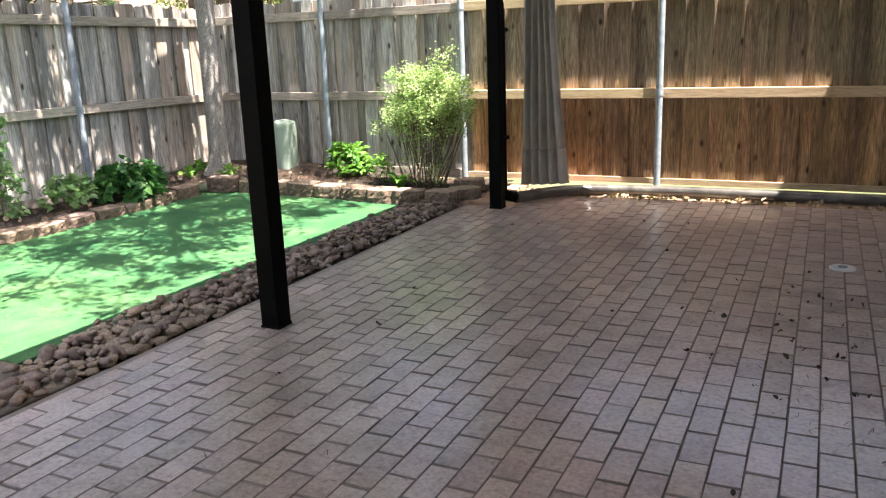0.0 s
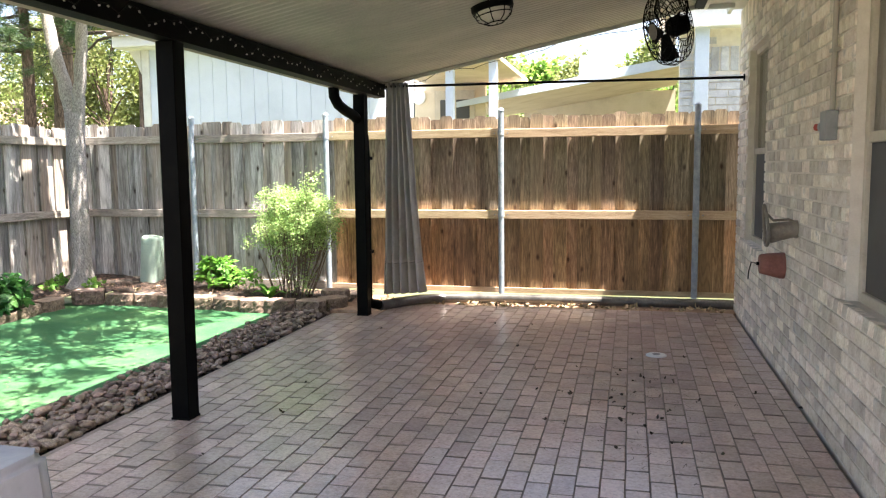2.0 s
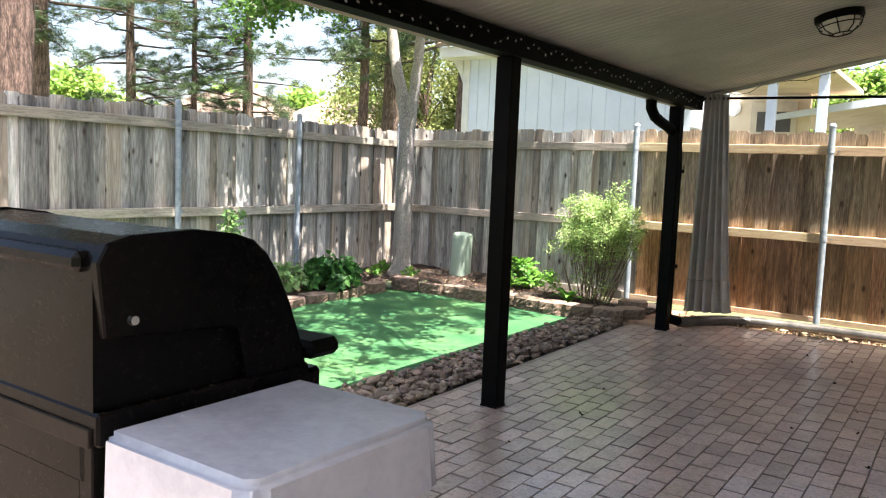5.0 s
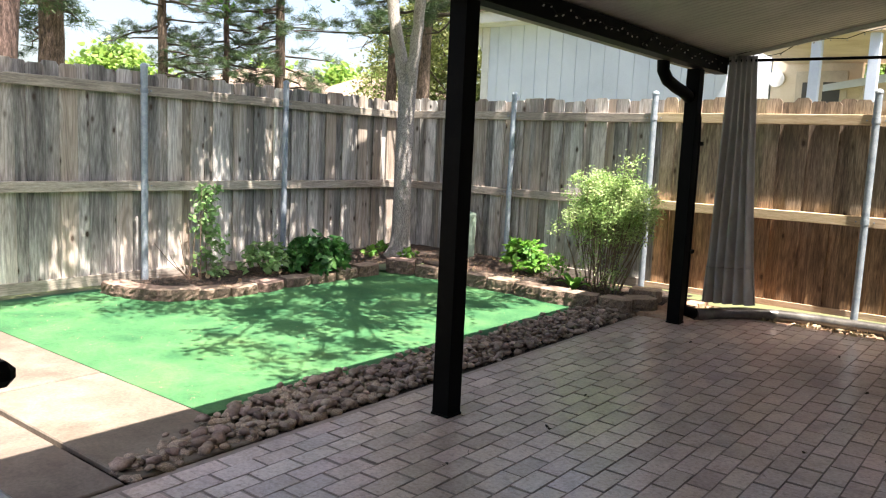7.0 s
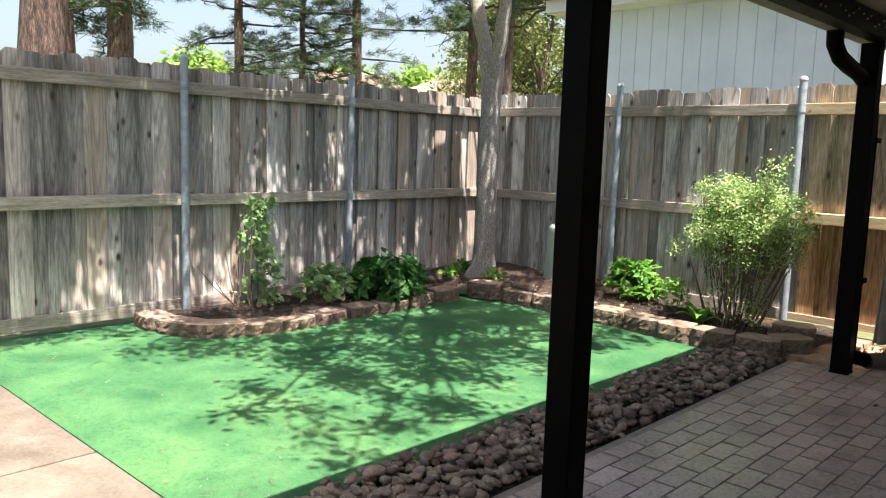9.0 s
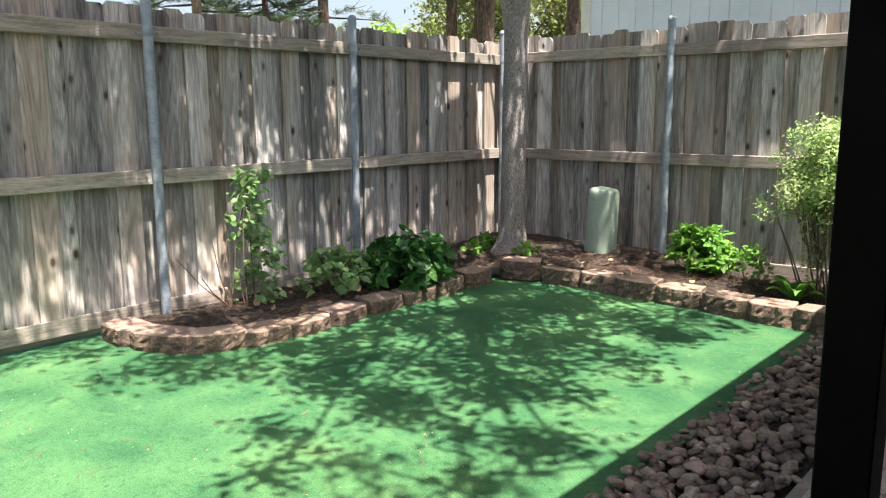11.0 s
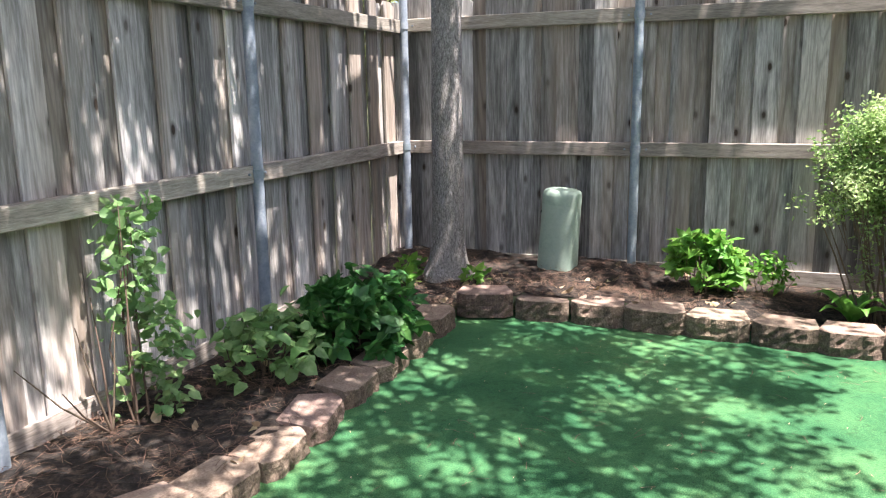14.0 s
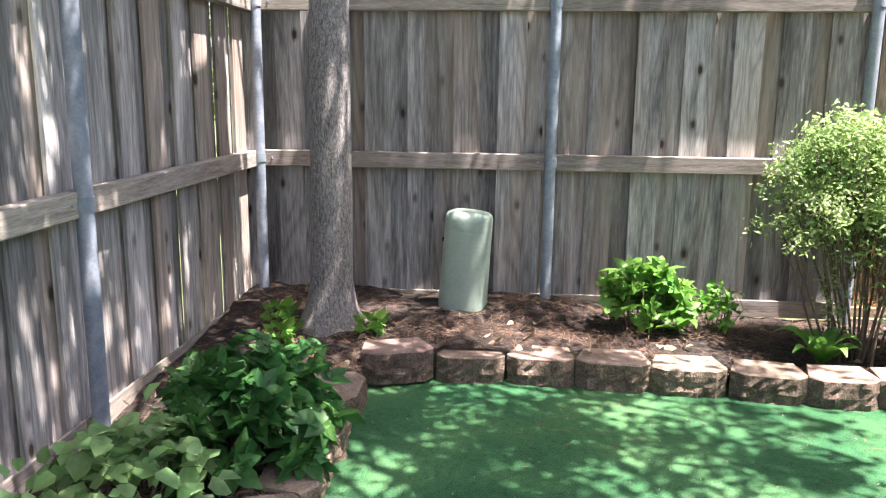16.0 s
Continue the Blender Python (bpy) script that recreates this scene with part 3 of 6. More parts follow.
def fence(name, label, m, length, posts, stain_from, low, grey):
    """A board-on-board fence along local x, seen from local -y; posts: their x; stain_from: where the brown boards begin."""
    f = thing(name, (0, 0, 0), label, "fence", kind="structure", m=m)
    for k, x in enumerate(posts):
        lean = random.uniform(-0.25, 0.25)
        p = part("fence_post", POST, None, f, "galvanised steel post", pose(x, 0, low, 0, lean, 0))
        for z in (0.915, 1.75):
            part("bracket", BRACKET, None, p, "", pose(0, 0, z - low))
    ends = [0.0] + list(posts[1:-1] if posts[0] < 0.1 else posts) + [length]
    ends = sorted(set(ends))
    for x0, x1 in zip(ends, ends[1:]):
        brown = (x0 + x1) / 2 > stain_from
        for z in (0.915, 1.75):
            bm = bmesh.new()
            sag = random.uniform(-0.006, 0.006)
            box(bm, (-0.044, 0.004, x0 + 0.003), (0.044, 0.061, x1 - 0.003), bevel=0.004)
            part("rail", bm, M_RAIL_TAN if brown else M_RAIL, f, "", pose(0, 0, z + sag, 0, 90, 0))
        bm = bmesh.new()
        half = 0.028 if brown else 0.048
        box(bm, (-half, 0.05, x0 + 0.004), (half, 0.063, x1 - 0.004), bevel=0.003)
        part("kickboard", bm, M_RAIL_TAN if brown else M_RAIL, f, "", pose(0, 0, low + 0.02, 0, 90, 0))
    x, k = -0.05, 0
    while x < length - 0.03:
        mat = M_FENCE_BROWN if x > stain_from else grey
        h = random.choice((1.812, 1.826, 1.84))
        part("picket", PICKETS[mat.name, h], None, f, "", pose(x, 0.063 + (k % 2) * 0.026, low - 0.0 + random.uniform(-0.006, 0.01), random.uniform(-0.06, 0.06), random.uniform(-0.2, 0.2), 0))
        x += (0.1185 if mat is M_FENCE_BROWN else 0.124) + random.uniform(-0.008, 0.008)
        k += 1
    return f


fence("fence_north", "tall weathered cedar board fence with steel posts, browner towards the house", Matrix.Translation((-6.53, 7.195, 0)), 7.75,
      [0.05, 1.665, 3.285, 5.20, 7.12], 3.30, 0.10, M_FENCE)
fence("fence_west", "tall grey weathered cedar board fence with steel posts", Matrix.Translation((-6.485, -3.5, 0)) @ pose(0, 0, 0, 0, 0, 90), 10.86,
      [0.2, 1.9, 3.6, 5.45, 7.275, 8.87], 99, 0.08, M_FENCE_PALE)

# ---- house ----
WINDOWS = [(5.53, 6.50, 0.74, 2.38), (1.80, 3.15, 0.76, 2.36)]
house = thing("house_wall", (0, 0, 0), "whitewashed brick house wall with brown-framed windows", "house wall", kind="structure")
bm = bmesh.new()
ys = [-3.6, 1.80, 3.15, 5.53, 6.50, 7.06]
for y0, y1 in zip(ys, ys[1:]):
    spans = [(0.0, 2.83)]
    if (y0, y1) in [(w[0], w[1]) for w in WINDOWS]:
        spans = [(0.0, 0.74), (2.38, 2.83)] if y0 > 5 else [(0.0, 0.76), (2.36, 2.83)]
    for z0, z1 in spans:
        box(bm, (WALL_X + 0.009, y0, z0 - 0.1 * (z0 == 0)), (WALL_X + 0.24, y1, z1))
box(bm, (WALL_X + 0.24, 7.06 - 0.24, -0.1), (6.0, 7.06, 2.83))
part("backing", bm, M_MORTAR, house)
bm = bmesh.new()
box(bm, (WALL_X + 0.26, 1.2, 0), (4.0, 6.8, 0.05))
box(bm, (WALL_X + 0.26, 1.2, 2.6), (4.0, 6.8, 2.7))
box(bm, (3.9, 1.2, 0), (4.0, 6.8, 2.7))
box(bm, (WALL_X + 0.26, 1.2, 0), (4.0, 1.25, 2.7))
box(bm, (WALL_X + 0.26, 6.75, 0), (4.0, 6.8, 2.7))
part("room_lining", bm, M_ROOM, house)


def window(name, y0, y1, z0, z1):
    w = thing(name, (WALL_X, (y0 + y1) / 2, z0), "brown-framed sash window with a dark insect screen", "window", kind="structure")
    hw, h = (y1 - y0) / 2, z1 - z0
    mid = h * 0.47
    bm = bmesh.new()
    for a, b in (((0.06, -hw, 0), (0.13, -hw + 0.05, h)), ((0.06, hw - 0.05, 0), (0.13, hw, h)), ((0.06, -hw + 0.05, h - 0.05), (0.13, hw - 0.05, h)),
                 ((0.06, -hw + 0.05, 0), (0.13, hw - 0.05, 0.05))):
        box(bm, a, b, bevel=0.004)
    part("window_frame", bm, M_TRIM, w)
    bm = bmesh.new()
    box(bm, (0.065, -hw + 0.05, mid - 0.02), (0.115, hw - 0.05, mid + 0.028), bevel=0.004)
    part("meeting_rail", bm, M_TRIM, w)
    for za, zb, x in ((0.05, mid - 0.02, 0.10), (mid + 0.028, h - 0.05, 0.085)):
        bm = bmesh.new()
        box(bm, (x, -hw + 0.05, za), (x + 0.006, hw - 0.05, zb))
        pane = part("pane", bm, M_GLASS, w)
        pane.visible_shadow = False
    bm = bmesh.new()
    box(bm, (0.078, -hw + 0.052, 0.052), (0.081, hw - 0.052, mid - 0.022))
    part("insect_screen", bm, M_SCREEN, w)
    return w


window("window_1", *WINDOWS[0])
window("window_2", *WINDOWS[1])
for y0, y1, z0, z1 in WINDOWS:
    n = int((y1 - y0 + 0.1) / 0.078)
    for k in range(n):
        bm = bmesh.new()
        w = (y1 - y0 + 0.1) / n
        box(bm, (-0.03, 0.004, -0.06), (0.10, w - 0.004, 0), bevel=0.004)
        part("sill_brick", bm, M_BRICK, house, "", pose(WALL_X, y0 - 0.05 + k * w, z0 + 0.002, 0, 6, 0))

eave = thing("house_eave", (0, 0, 0), "beige boxed eave along the brick house", "eave", kind="structure")
bm = bmesh.new()
box(bm, (0.62, -3.6, 2.84), (1.3, 6.80, 2.87))
box(bm, (0.86, 6.80, 2.84), (1.3, 7.08, 2.87))
part("soffit", bm, M_EAVE, eave)
bm = bmesh.new()
box(bm, (0.585, -3.6, 2.80), (0.618, 6.80, 2.99), bevel=0.004)
box(bm, (0.618, 6.767, 2.80), (0.85, 6.80, 2.99), bevel=0.004)
box(bm, (0.817, 6.80, 2.80), (0.85, 7.08, 2.99), bevel=0.004)
part("fascia", bm, M_EAVE, eave)
bm = bmesh.new()
prism(bm, [(0.56, 2.99), (6.0, 4.6), (6.0, 4.64), (0.55, 3.03)], "y", -3.6, 6.80)
prism(bm, [(0.80, 3.061), (6.0, 4.6), (6.0, 4.64), (0.79, 3.101)], "y", 6.80, 7.09)
part("roof", bm, M_SHINGLE, eave, "tan shingle roof slope")
bm = bmesh.new()
prism(bm, [(0.90, 2.88), (6.0, 2.88), (6.0, 4.56), (0.90, 3.05)], "y", 6.95, 7.06)
part("gable_board", bm, M_TRIM, eave)

# ---- patio cover ----
cover = thing("patio_cover", (-2.46, 3.0, 0), "lean-to patio roof with ribbed pale panels on black posts", "patio cover", kind="structure", m=Matrix.Identity(4))
ROOF_Y0, ROOF_Y1 = -0.44, 6.74


def roof_z(x):
    return 2.235 + 0.2 * (x + 2.45)


bm = bmesh.new()
PITCH = 0.076
prof = []
y = ROOF_Y0
while y < ROOF_Y1:
    prof += [(y, 0), (y + PITCH * 0.45, 0), (y + PITCH * 0.6, 0.005), (y + PITCH * 0.85, 0.005)]
    y += PITCH
xs = (-2.6, -1.0, 0.584)
for dz in (0.0, 0.012):
    rows = [[bm.verts.new((x, y, roof_z(x) + d + dz)) for y, d in prof] for x in xs]
    for a, b in zip(rows, rows[1:]):
        for k in range(len(prof) - 1):
            q = (a[k], a[k + 1], b[k + 1], b[k])
            bm.faces.new(q if dz else q[::-1])
part("roof_panel", bm, M_ROOFPANEL, cover, "ribbed pale steel panels")
bm = bmesh.new()
box(bm, (-2.512, ROOF_Y0, 2.092), (-2.405, ROOF_Y1 - 0.06, 2.222), bevel=0.003)
part("beam", bm, M_BLACK, cover)
bm = bmesh.new()
prism(bm, [(-2.62, 2.108), (-2.516, 2.108), (-2.516, 2.118), (-2.61, 2.118), (-2.61, 2.24), (-2.625, 2.24), (-2.625, 2.13)], "y", ROOF_Y0, ROOF_Y1)
part("gutter", bm, M_GUTTER, cover, "tan gutter")
bm = bmesh.new()
prism(bm, [(-2.50, roof_z(-2.5) - 0.035), (0.57, roof_z(0.57) - 0.035), (0.57, roof_z(0.57) - 0.004), (-2.50, roof_z(-2.5) - 0.004)], "y", ROOF_Y1 - 0.05, ROOF_Y1 - 0.02)
part("end_trim", bm, M_ROOFPANEL, cover)
bm = bmesh.new()
box(bm, (0.50, ROOF_Y0, 2.795), (0.582, ROOF_Y1, 2.828))
part("ledger", bm, M_BLACK, cover)
for x, y in ((-2.474, 3.06), (-2.512, 6.245)):
    bm = bmesh.new()
    box(bm, (-0.054, -0.054, 0), (0.054, 0.054, 2.09), bevel=0.004)
    p = part("post", bm, M_BLACK, cover, "square black timber post", pose(x, y, 0))
    bm = bmesh.new()
    box(bm, (-0.058, -0.058, 0.0), (0.058, 0.058, 0.012), bevel=0.002)
    part("base_plate", bm, M_BLACK, p)
spout = thing("downspout", (-2.5, 6.33, 0), "black bent downspout strapped to the corner post", "downspout", m=Matrix.Identity(4))
bm = bmesh.new()
tube(bm, [(-2.57, 5.72, 2.11), (-2.57, 5.73, 2.03), (-2.56, 5.80, 1.965), (-2.55, 5.95, 1.925), (-2.535, 6.10, 1.895), (-2.535, 6.22, 1.86), (-2.53, 6.32, 1.80), (-2.52, 6.352, 1.70), (-2.512, 6.352, 1.5), (-2.512, 6.352, 0.14),
          (-2.48, 6.37, 0.09), (-2.42, 6.44, 0.065)], 0.048, 12)
part("pipe", bm, M_BLACK, spout)
for z in (0.6, 1.5):
    bm = bmesh.new()
    box(bm, (-2.570, 6.302, z - 0.015), (-2.454, 6.402, z + 0.015))
    part("strap", bm, M_BLACK, spout)

# corrugated drain pipe along the fence foot
drain = thing("drain_pipe", (-2.4, 6.45, 0), "black corrugated drain pipe lying along the fence foot", "drain pipe", m=Matrix.Identity(4))


def pipe_run(pts, material, name, label):
    pts = [Vector(p) for p in pts]
    fine, radii = [], []
    for a, b in zip(pts, pts[1:]):
        n = max(2, int((b - a).length / 0.009))
        for k in range(n):
            fine.append(a.lerp(b, k / n))
            radii.append(0.052 if len(fine) % 2 else 0.045)
    bm = bmesh.new()
    tube(bm, fine, radii, 12)
    part(name, bm, material, drain, label)


pipe_run([(-2.42, 6.45, 0.058), (-2.36, 6.58, 0.053), (-2.26, 6.75, 0.053), (-2.12, 6.92, 0.053), (-1.9, 7.04, 0.053), (-1.6, 7.10, 0.053), (-1.2, 7.125, 0.053), (-0.22, 7.135, 0.053),
          (0.4, 7.13, 0.053), (0.98, 7.135, 0.053)], M_PIPE, "pipe", "")

# ---- edging blocks ----
def block_mesh(seed):
    """A trapezoid block: smooth top with chamfered front corners, rough split front."""
    bm = bmesh.new()
    n, rows = 12, 6
    front = []
    for j in range(rows + 1):
        z = 0.138 * j / rows
        line = []
        for i in range(n + 1):
            u = -0.15 + 0.30 * i / n
            y = 0.045 * max(0.0, (abs(u) - 0.105) / 0.045)
            rough = 0.017 * noise.noise((u * 30 + seed * 7, z * 34, 1.0)) + 0.010 * noise.noise((u * 80, z * 80 + seed * 3, 2.0))
            line.append(bm.verts.new((u, y + (rough if j < rows else 0.004), z)))
        front.append(line)
    for a, b in zip(front, front[1:]):
        for i in range(n):
            bm.faces.new((a[i], a[i + 1], b[i + 1], b[i]))
    top = [bm.verts.new((v.co.x * 0.985, v.co.y + 0.007, 0.143)) for v in front[-1]]
    for i in range(n):
        bm.faces.new((front[-1][i], front[-1][i + 1], top[i + 1], top[i]))
    back_t = [bm.verts.new((x, 0.20, 0.143)) for x in (0.115, -0.115)]
    back_b = [bm.verts.new((x, 0.20, 0.0)) for x in (0.115, -0.115)]
    bm.faces.new(top + back_t)
    bm.faces.new((*back_t[::-1], *back_b))
    bm.faces.new([f[0] for f in front] + [top[0], back_t[1], back_b[1]])
    bm.faces.new([f[-1] for f in front][::-1] + [back_b[0], back_t[0], top[-1]])
    bmesh.ops.recalc_face_normals(bm, faces=bm.faces)
    bm.faces.ensure_lookup_table()
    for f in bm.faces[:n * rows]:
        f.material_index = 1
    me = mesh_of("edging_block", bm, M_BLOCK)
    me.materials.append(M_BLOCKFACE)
    return me


BLOCKS = [block_mesh(k) for k in range(4)]
edging = thing("garden_edging", (0, 0, 0), "low edging of tan split-face concrete blocks round the bed", "garden edging", kind="structure")


for k, ((ax, ay), (bx, by), top) in enumerate(zip(JOINTS, JOINTS[1:], TOPS)):
    if not top:
        continue
    skew = random.uniform(3, 7) if 3 <= k <= 8 else random.uniform(-1.5, 1.5)
    m = pose((ax + bx) / 2, (ay + by) / 2, top - 0.143 + random.uniform(-0.004, 0.004), random.uniform(-1.5, 1.5), random.uniform(-1.2, 1.2), math.degrees(math.atan2(by - ay, bx - ax)) + skew)
    part("edging_block", BLOCKS[k % 4], None, edging, "", m @ Matrix.Diagonal((math.hypot(bx - ax, by - ay) / 0.304, 1, 1, 1)))
for x, y, z, a in ((-3.04, 6.15, -0.012, 6), (-2.84, 6.36, -0.01, 48), (-2.98, 6.68, 0.012, 14)):
    part("edging_block", BLOCKS[1], None, edging, "greyer shaded block", pose(x, y, z, 0, 0, a))

# ---- grill ----
grill = thing("gas_grill", (-1.46, 0.1, 0), "black lidded gas grill with a grey plastic side shelf", "grill", m=Matrix.Identity(4))
PROFILE = [(-0.165, 0.93), (-0.165, 1.22), (-0.145, 1.255), (-0.09, 1.27), (0.06, 1.275), (0.16, 1.262), (0.215, 1.245), (0.255, 1.213), (0.29, 1.165), (0.33, 1.09), (0.362, 1.01), (0.388, 0.93)]
bm = bmesh.new()
prism(bm, [(u * 0.985 + 0.002, 0.93 + (v - 0.93) * 0.985) for u, v in PROFILE], "x", -2.22, -1.478)
part("lid", bm, M_GRILL, grill)
for xa, xb in ((-1.48, -1.455), (-2.245, -2.22)):
    bm = bmesh.new()
    plate = [(0.20, 0.93), (0.175, 1.045), (0.14, 1.058), (-0.15, 1.075)] + PROFILE[1:]
    prism(bm, plate, "x", xa, xb)
    bmesh.ops.bevel(bm, geom=[e for e in bm.edges if abs(e.verts[0].co.x - e.verts[1].co.x) < 1e-5], offset=0.004, segments=1, affect='EDGES')
    part("lid_end_plate", bm, M_GRILL, grill, "black cast lid end")
bm = bmesh.new()
tube(bm, [(-1.456, -0.093, 1.105), (-1.444, -0.093, 1.105)], [0.011, 0.009], 12)
part("hinge_bolt", bm, M_CHROME, grill, "bright hinge bolt")
bm = bmesh.new()
tube(bm, [(-1.456, 0.12, 1.045), (-1.449, 0.12, 1.045)], 0.012, 10)
part("vent_hole_plug", bm, M_BLACK, grill)
bm = bmesh.new()
box(bm, (-2.2, 0.385, 0.94), (-1.44, 0.50, 0.985), bevel=0.015)
box(bm, (-1.62, 0.34, 0.95), (-1.50, 0.40, 0.975))
box(bm, (-2.12, 0.34, 0.95), (-2.0, 0.40, 0.975))
part("lid_handle", bm, M_BLACK, grill, "thick black lid handle")
bm = bmesh.new()
box(bm, (-2.225, -0.165, 0.865), (-1.456, 0.40, 0.932), bevel=0.006)
part("fire_box", bm, M_GRILL, grill)
bm = bmesh.new()
box(bm, (-2.21, -0.182, 1.198), (-1.50, -0.135, 1.238), bevel=0.012)
part("lid_rim", bm, M_GRILL, grill)
for y, z in ((-0.13, 0.84), (-0.13, 0.81)):
    bm = bmesh.new()
    tube(bm, [(-1.476, y, z), (-1.468, y, z)], 0.007, 8)
    part("bolt", bm, M_BRONZE, grill)
bm = bmesh.new()
box(bm, (-2.2, -0.172, 0.862), (-1.476, -0.160, 0.900), bevel=0.002)
part("rear_trim", bm, M_DARKTRIM, grill, "dark bronze trim strip")
bm = bmesh.new()
box(bm, (-2.18, -0.158, 0.655), (-1.53, -0.147, 0.785), bevel=0.002)
part("rear_panel", bm, M_GRILL, grill)
bm = bmesh.new()
box(bm, (-2.225, 0.40, 0.80), (-1.47, 0.46, 0.91), bevel=0.01)
part("control_panel", bm, M_GRILL, grill)
for x in (-2.05, -1.85, -1.62):
    bm = bmesh.new()
    tube(bm, [(x, 0.46, 0.85), (x, 0.475, 0.85), (x, 0.50, 0.85)], [0.03, 0.026, 0.02], 12)
    part("knob", bm, M_BLACK, grill)
for x in (-2.2, -1.50):
    for y in (-0.145, 0.37):
        bm = bmesh.new()
        box(bm, (x - 0.02, y - 0.02, 0.03), (x + 0.025, y + 0.02, 0.865), bevel=0.003)
        leg = part("leg", bm, M_GRILL, grill)
        bm = bmesh.new()
        tube(bm, [(x, y, 0.0), (x, y, 0.03)], [0.022, 0.026], 10)
        part("foot", bm, M_BLACK, leg)
bm = bmesh.new()
box(bm, (-2.2, -0.165, 0.79), (-1.5, -0.145, 0.862))
part("rear_rail", bm, M_GRILL, grill)
bm = bmesh.new()
box(bm, (-2.2, -0.14, 0.16), (-1.5, 0.37, 0.185), bevel=0.003)
part("bottom_shelf", bm, M_GRILL, grill)
bm = bmesh.new()
box(bm, (-2.05, -0.135, 0.66), (-1.62, 0.30, 0.70), bevel=0.004)
box(bm, (-1.95, -0.06, 0.40), (-1.72, 0.22, 0.66), bevel=0.01)
part("grease_tray", bm, M_BOXGREY, grill, "grey grease tray")


def shelf_bm():
    bm = bmesh.new()
    top = [(-1.452, -0.160), (-1.070, -0.160), (-1.042, -0.132), (-1.026, 0.322), (-1.055, 0.360), (-1.452, 0.362)]
    low = [(-1.452, -0.165), (-1.06, -0.165), (-1.03, -0.135), (-1.012, 0.325), (-1.045, 0.368), (-1.452, 0.37)]
    rings = [[bm.verts.new((x, y, z)) for x, y in ring] for ring, z in ((low, 0.755), (top, 0.902))]
    for a, b in zip(rings, rings[1:]):
        for k in range(6):
            bm.faces.new((a[k], a[(k + 1) % 6], b[(k + 1) % 6], b[k]))
    bm.faces.new(rings[-1]), bm.faces.new(rings[0][::-1])
    bmesh.ops.recalc_face_normals(bm, faces=bm.faces)
    bmesh.ops.bevel(bm, geom=[e for e in bm.edges if min(v.co.z for v in e.verts) > 0.75 and max(v.co.z for v in e.verts) > 0.85], offset=0.016, segments=3, affect='EDGES')
    for f in bm.faces:
        f.smooth = len(f.verts) == 4 and f.calc_area() < 0.012
    return bm


part("side_shelf", shelf_bm(), M_GREYPLASTIC, grill, "grey moulded plastic side shelf")

# ---- curtain and rod ----
rod = thing("curtain_rod", (0, 6.72, 2.19), "thin black curtain rod under the patio roof", "curtain rod", m=Matrix.Identity(4))
bm = bmesh.new()
tube(bm, [(-2.40, 6.70, 2.205), (-0.8, 6.705, 2.195), (WALL_X - 0.01, 6.72, 2.18)], 0.0125, 10)
part("bar", bm, M_BLACK, rod)
for x, z in ((WALL_X - 0.012, 2.18), (-2.405, 2.205)):
    bm = bmesh.new()
    tube(bm, [(x, 6.72 if x > 0 else 6.70, z), (x + (0.011 if x > 0 else -0.011), 6.72 if x > 0 else 6.70, z)], 0.03, 12)
    part("flange", bm, M_BLACK, rod)
curtain = thing("curtain", (-2.2, 6.68, 0.15), "grey outdoor curtain gathered at the post", "curtain", m=Matrix.Identity(4))


def curtain_bm(v0, v1):
    """The hanging cloth between two heights, as shares from the hem (0) to the top (1)."""
    bm = bmesh.new()
    nu, nv = 90, 26
    rows = []
    for j in range(nv + 1):
        v = v0 + (v1 - v0) * j / nv
        left, right = -2.455 + 0.06 * v, -2.01 - 0.16 * v ** 0.8
        row = []
        for i in range(nu + 1):
            u = i / nu
            amp = 0.045 - 0.015 * v
            ph = 2 * math.pi * (5.5 * u + 0.12 * math.sin(5 * u + 2 * v))
            row.append(bm.verts.new((left + (right - left) * u + 0.012 * math.sin(ph * 1.0 + 1.0) * (1 - v), 6.675 + amp * math.sin(ph) + 0.01 * math.sin(9 * u + 6 * v),
                                     0.135 + 2.105 * v + (0.03 * u * (1 - v)))))
        rows.append(row)
    for a, b in zip(rows, rows[1:]):
        for i in range(nu):
            bm.faces.new((a[i], a[i + 1], b[i + 1], b[i])).smooth = True
    return bm


for nm, a, b, lab in (("cloth", 0.15, 1.0, ""), ("hem_band", 0.0, 0.15, "darker hem band")):
    c = part(nm, curtain_bm(a, b), M_CURTAIN, curtain, lab)
    sol = c.modifiers.new("thickness", 'SOLIDIFY')
    sol.thickness = 0.004 if nm == "cloth" else 0.008
for k in range(6):
    bm = bmesh.new()
    ring = [(-2.38 + 0.036 * k, 6.70 + 0.022 * math.cos(a), 2.203 + 0.022 * math.sin(a)) for a in [2 * math.pi * j / 14 for j in range(14)]]
    tube(bm, ring, 0.003, 6, closed=True)
    part("curtain_ring", bm, M_CHROME, curtain)

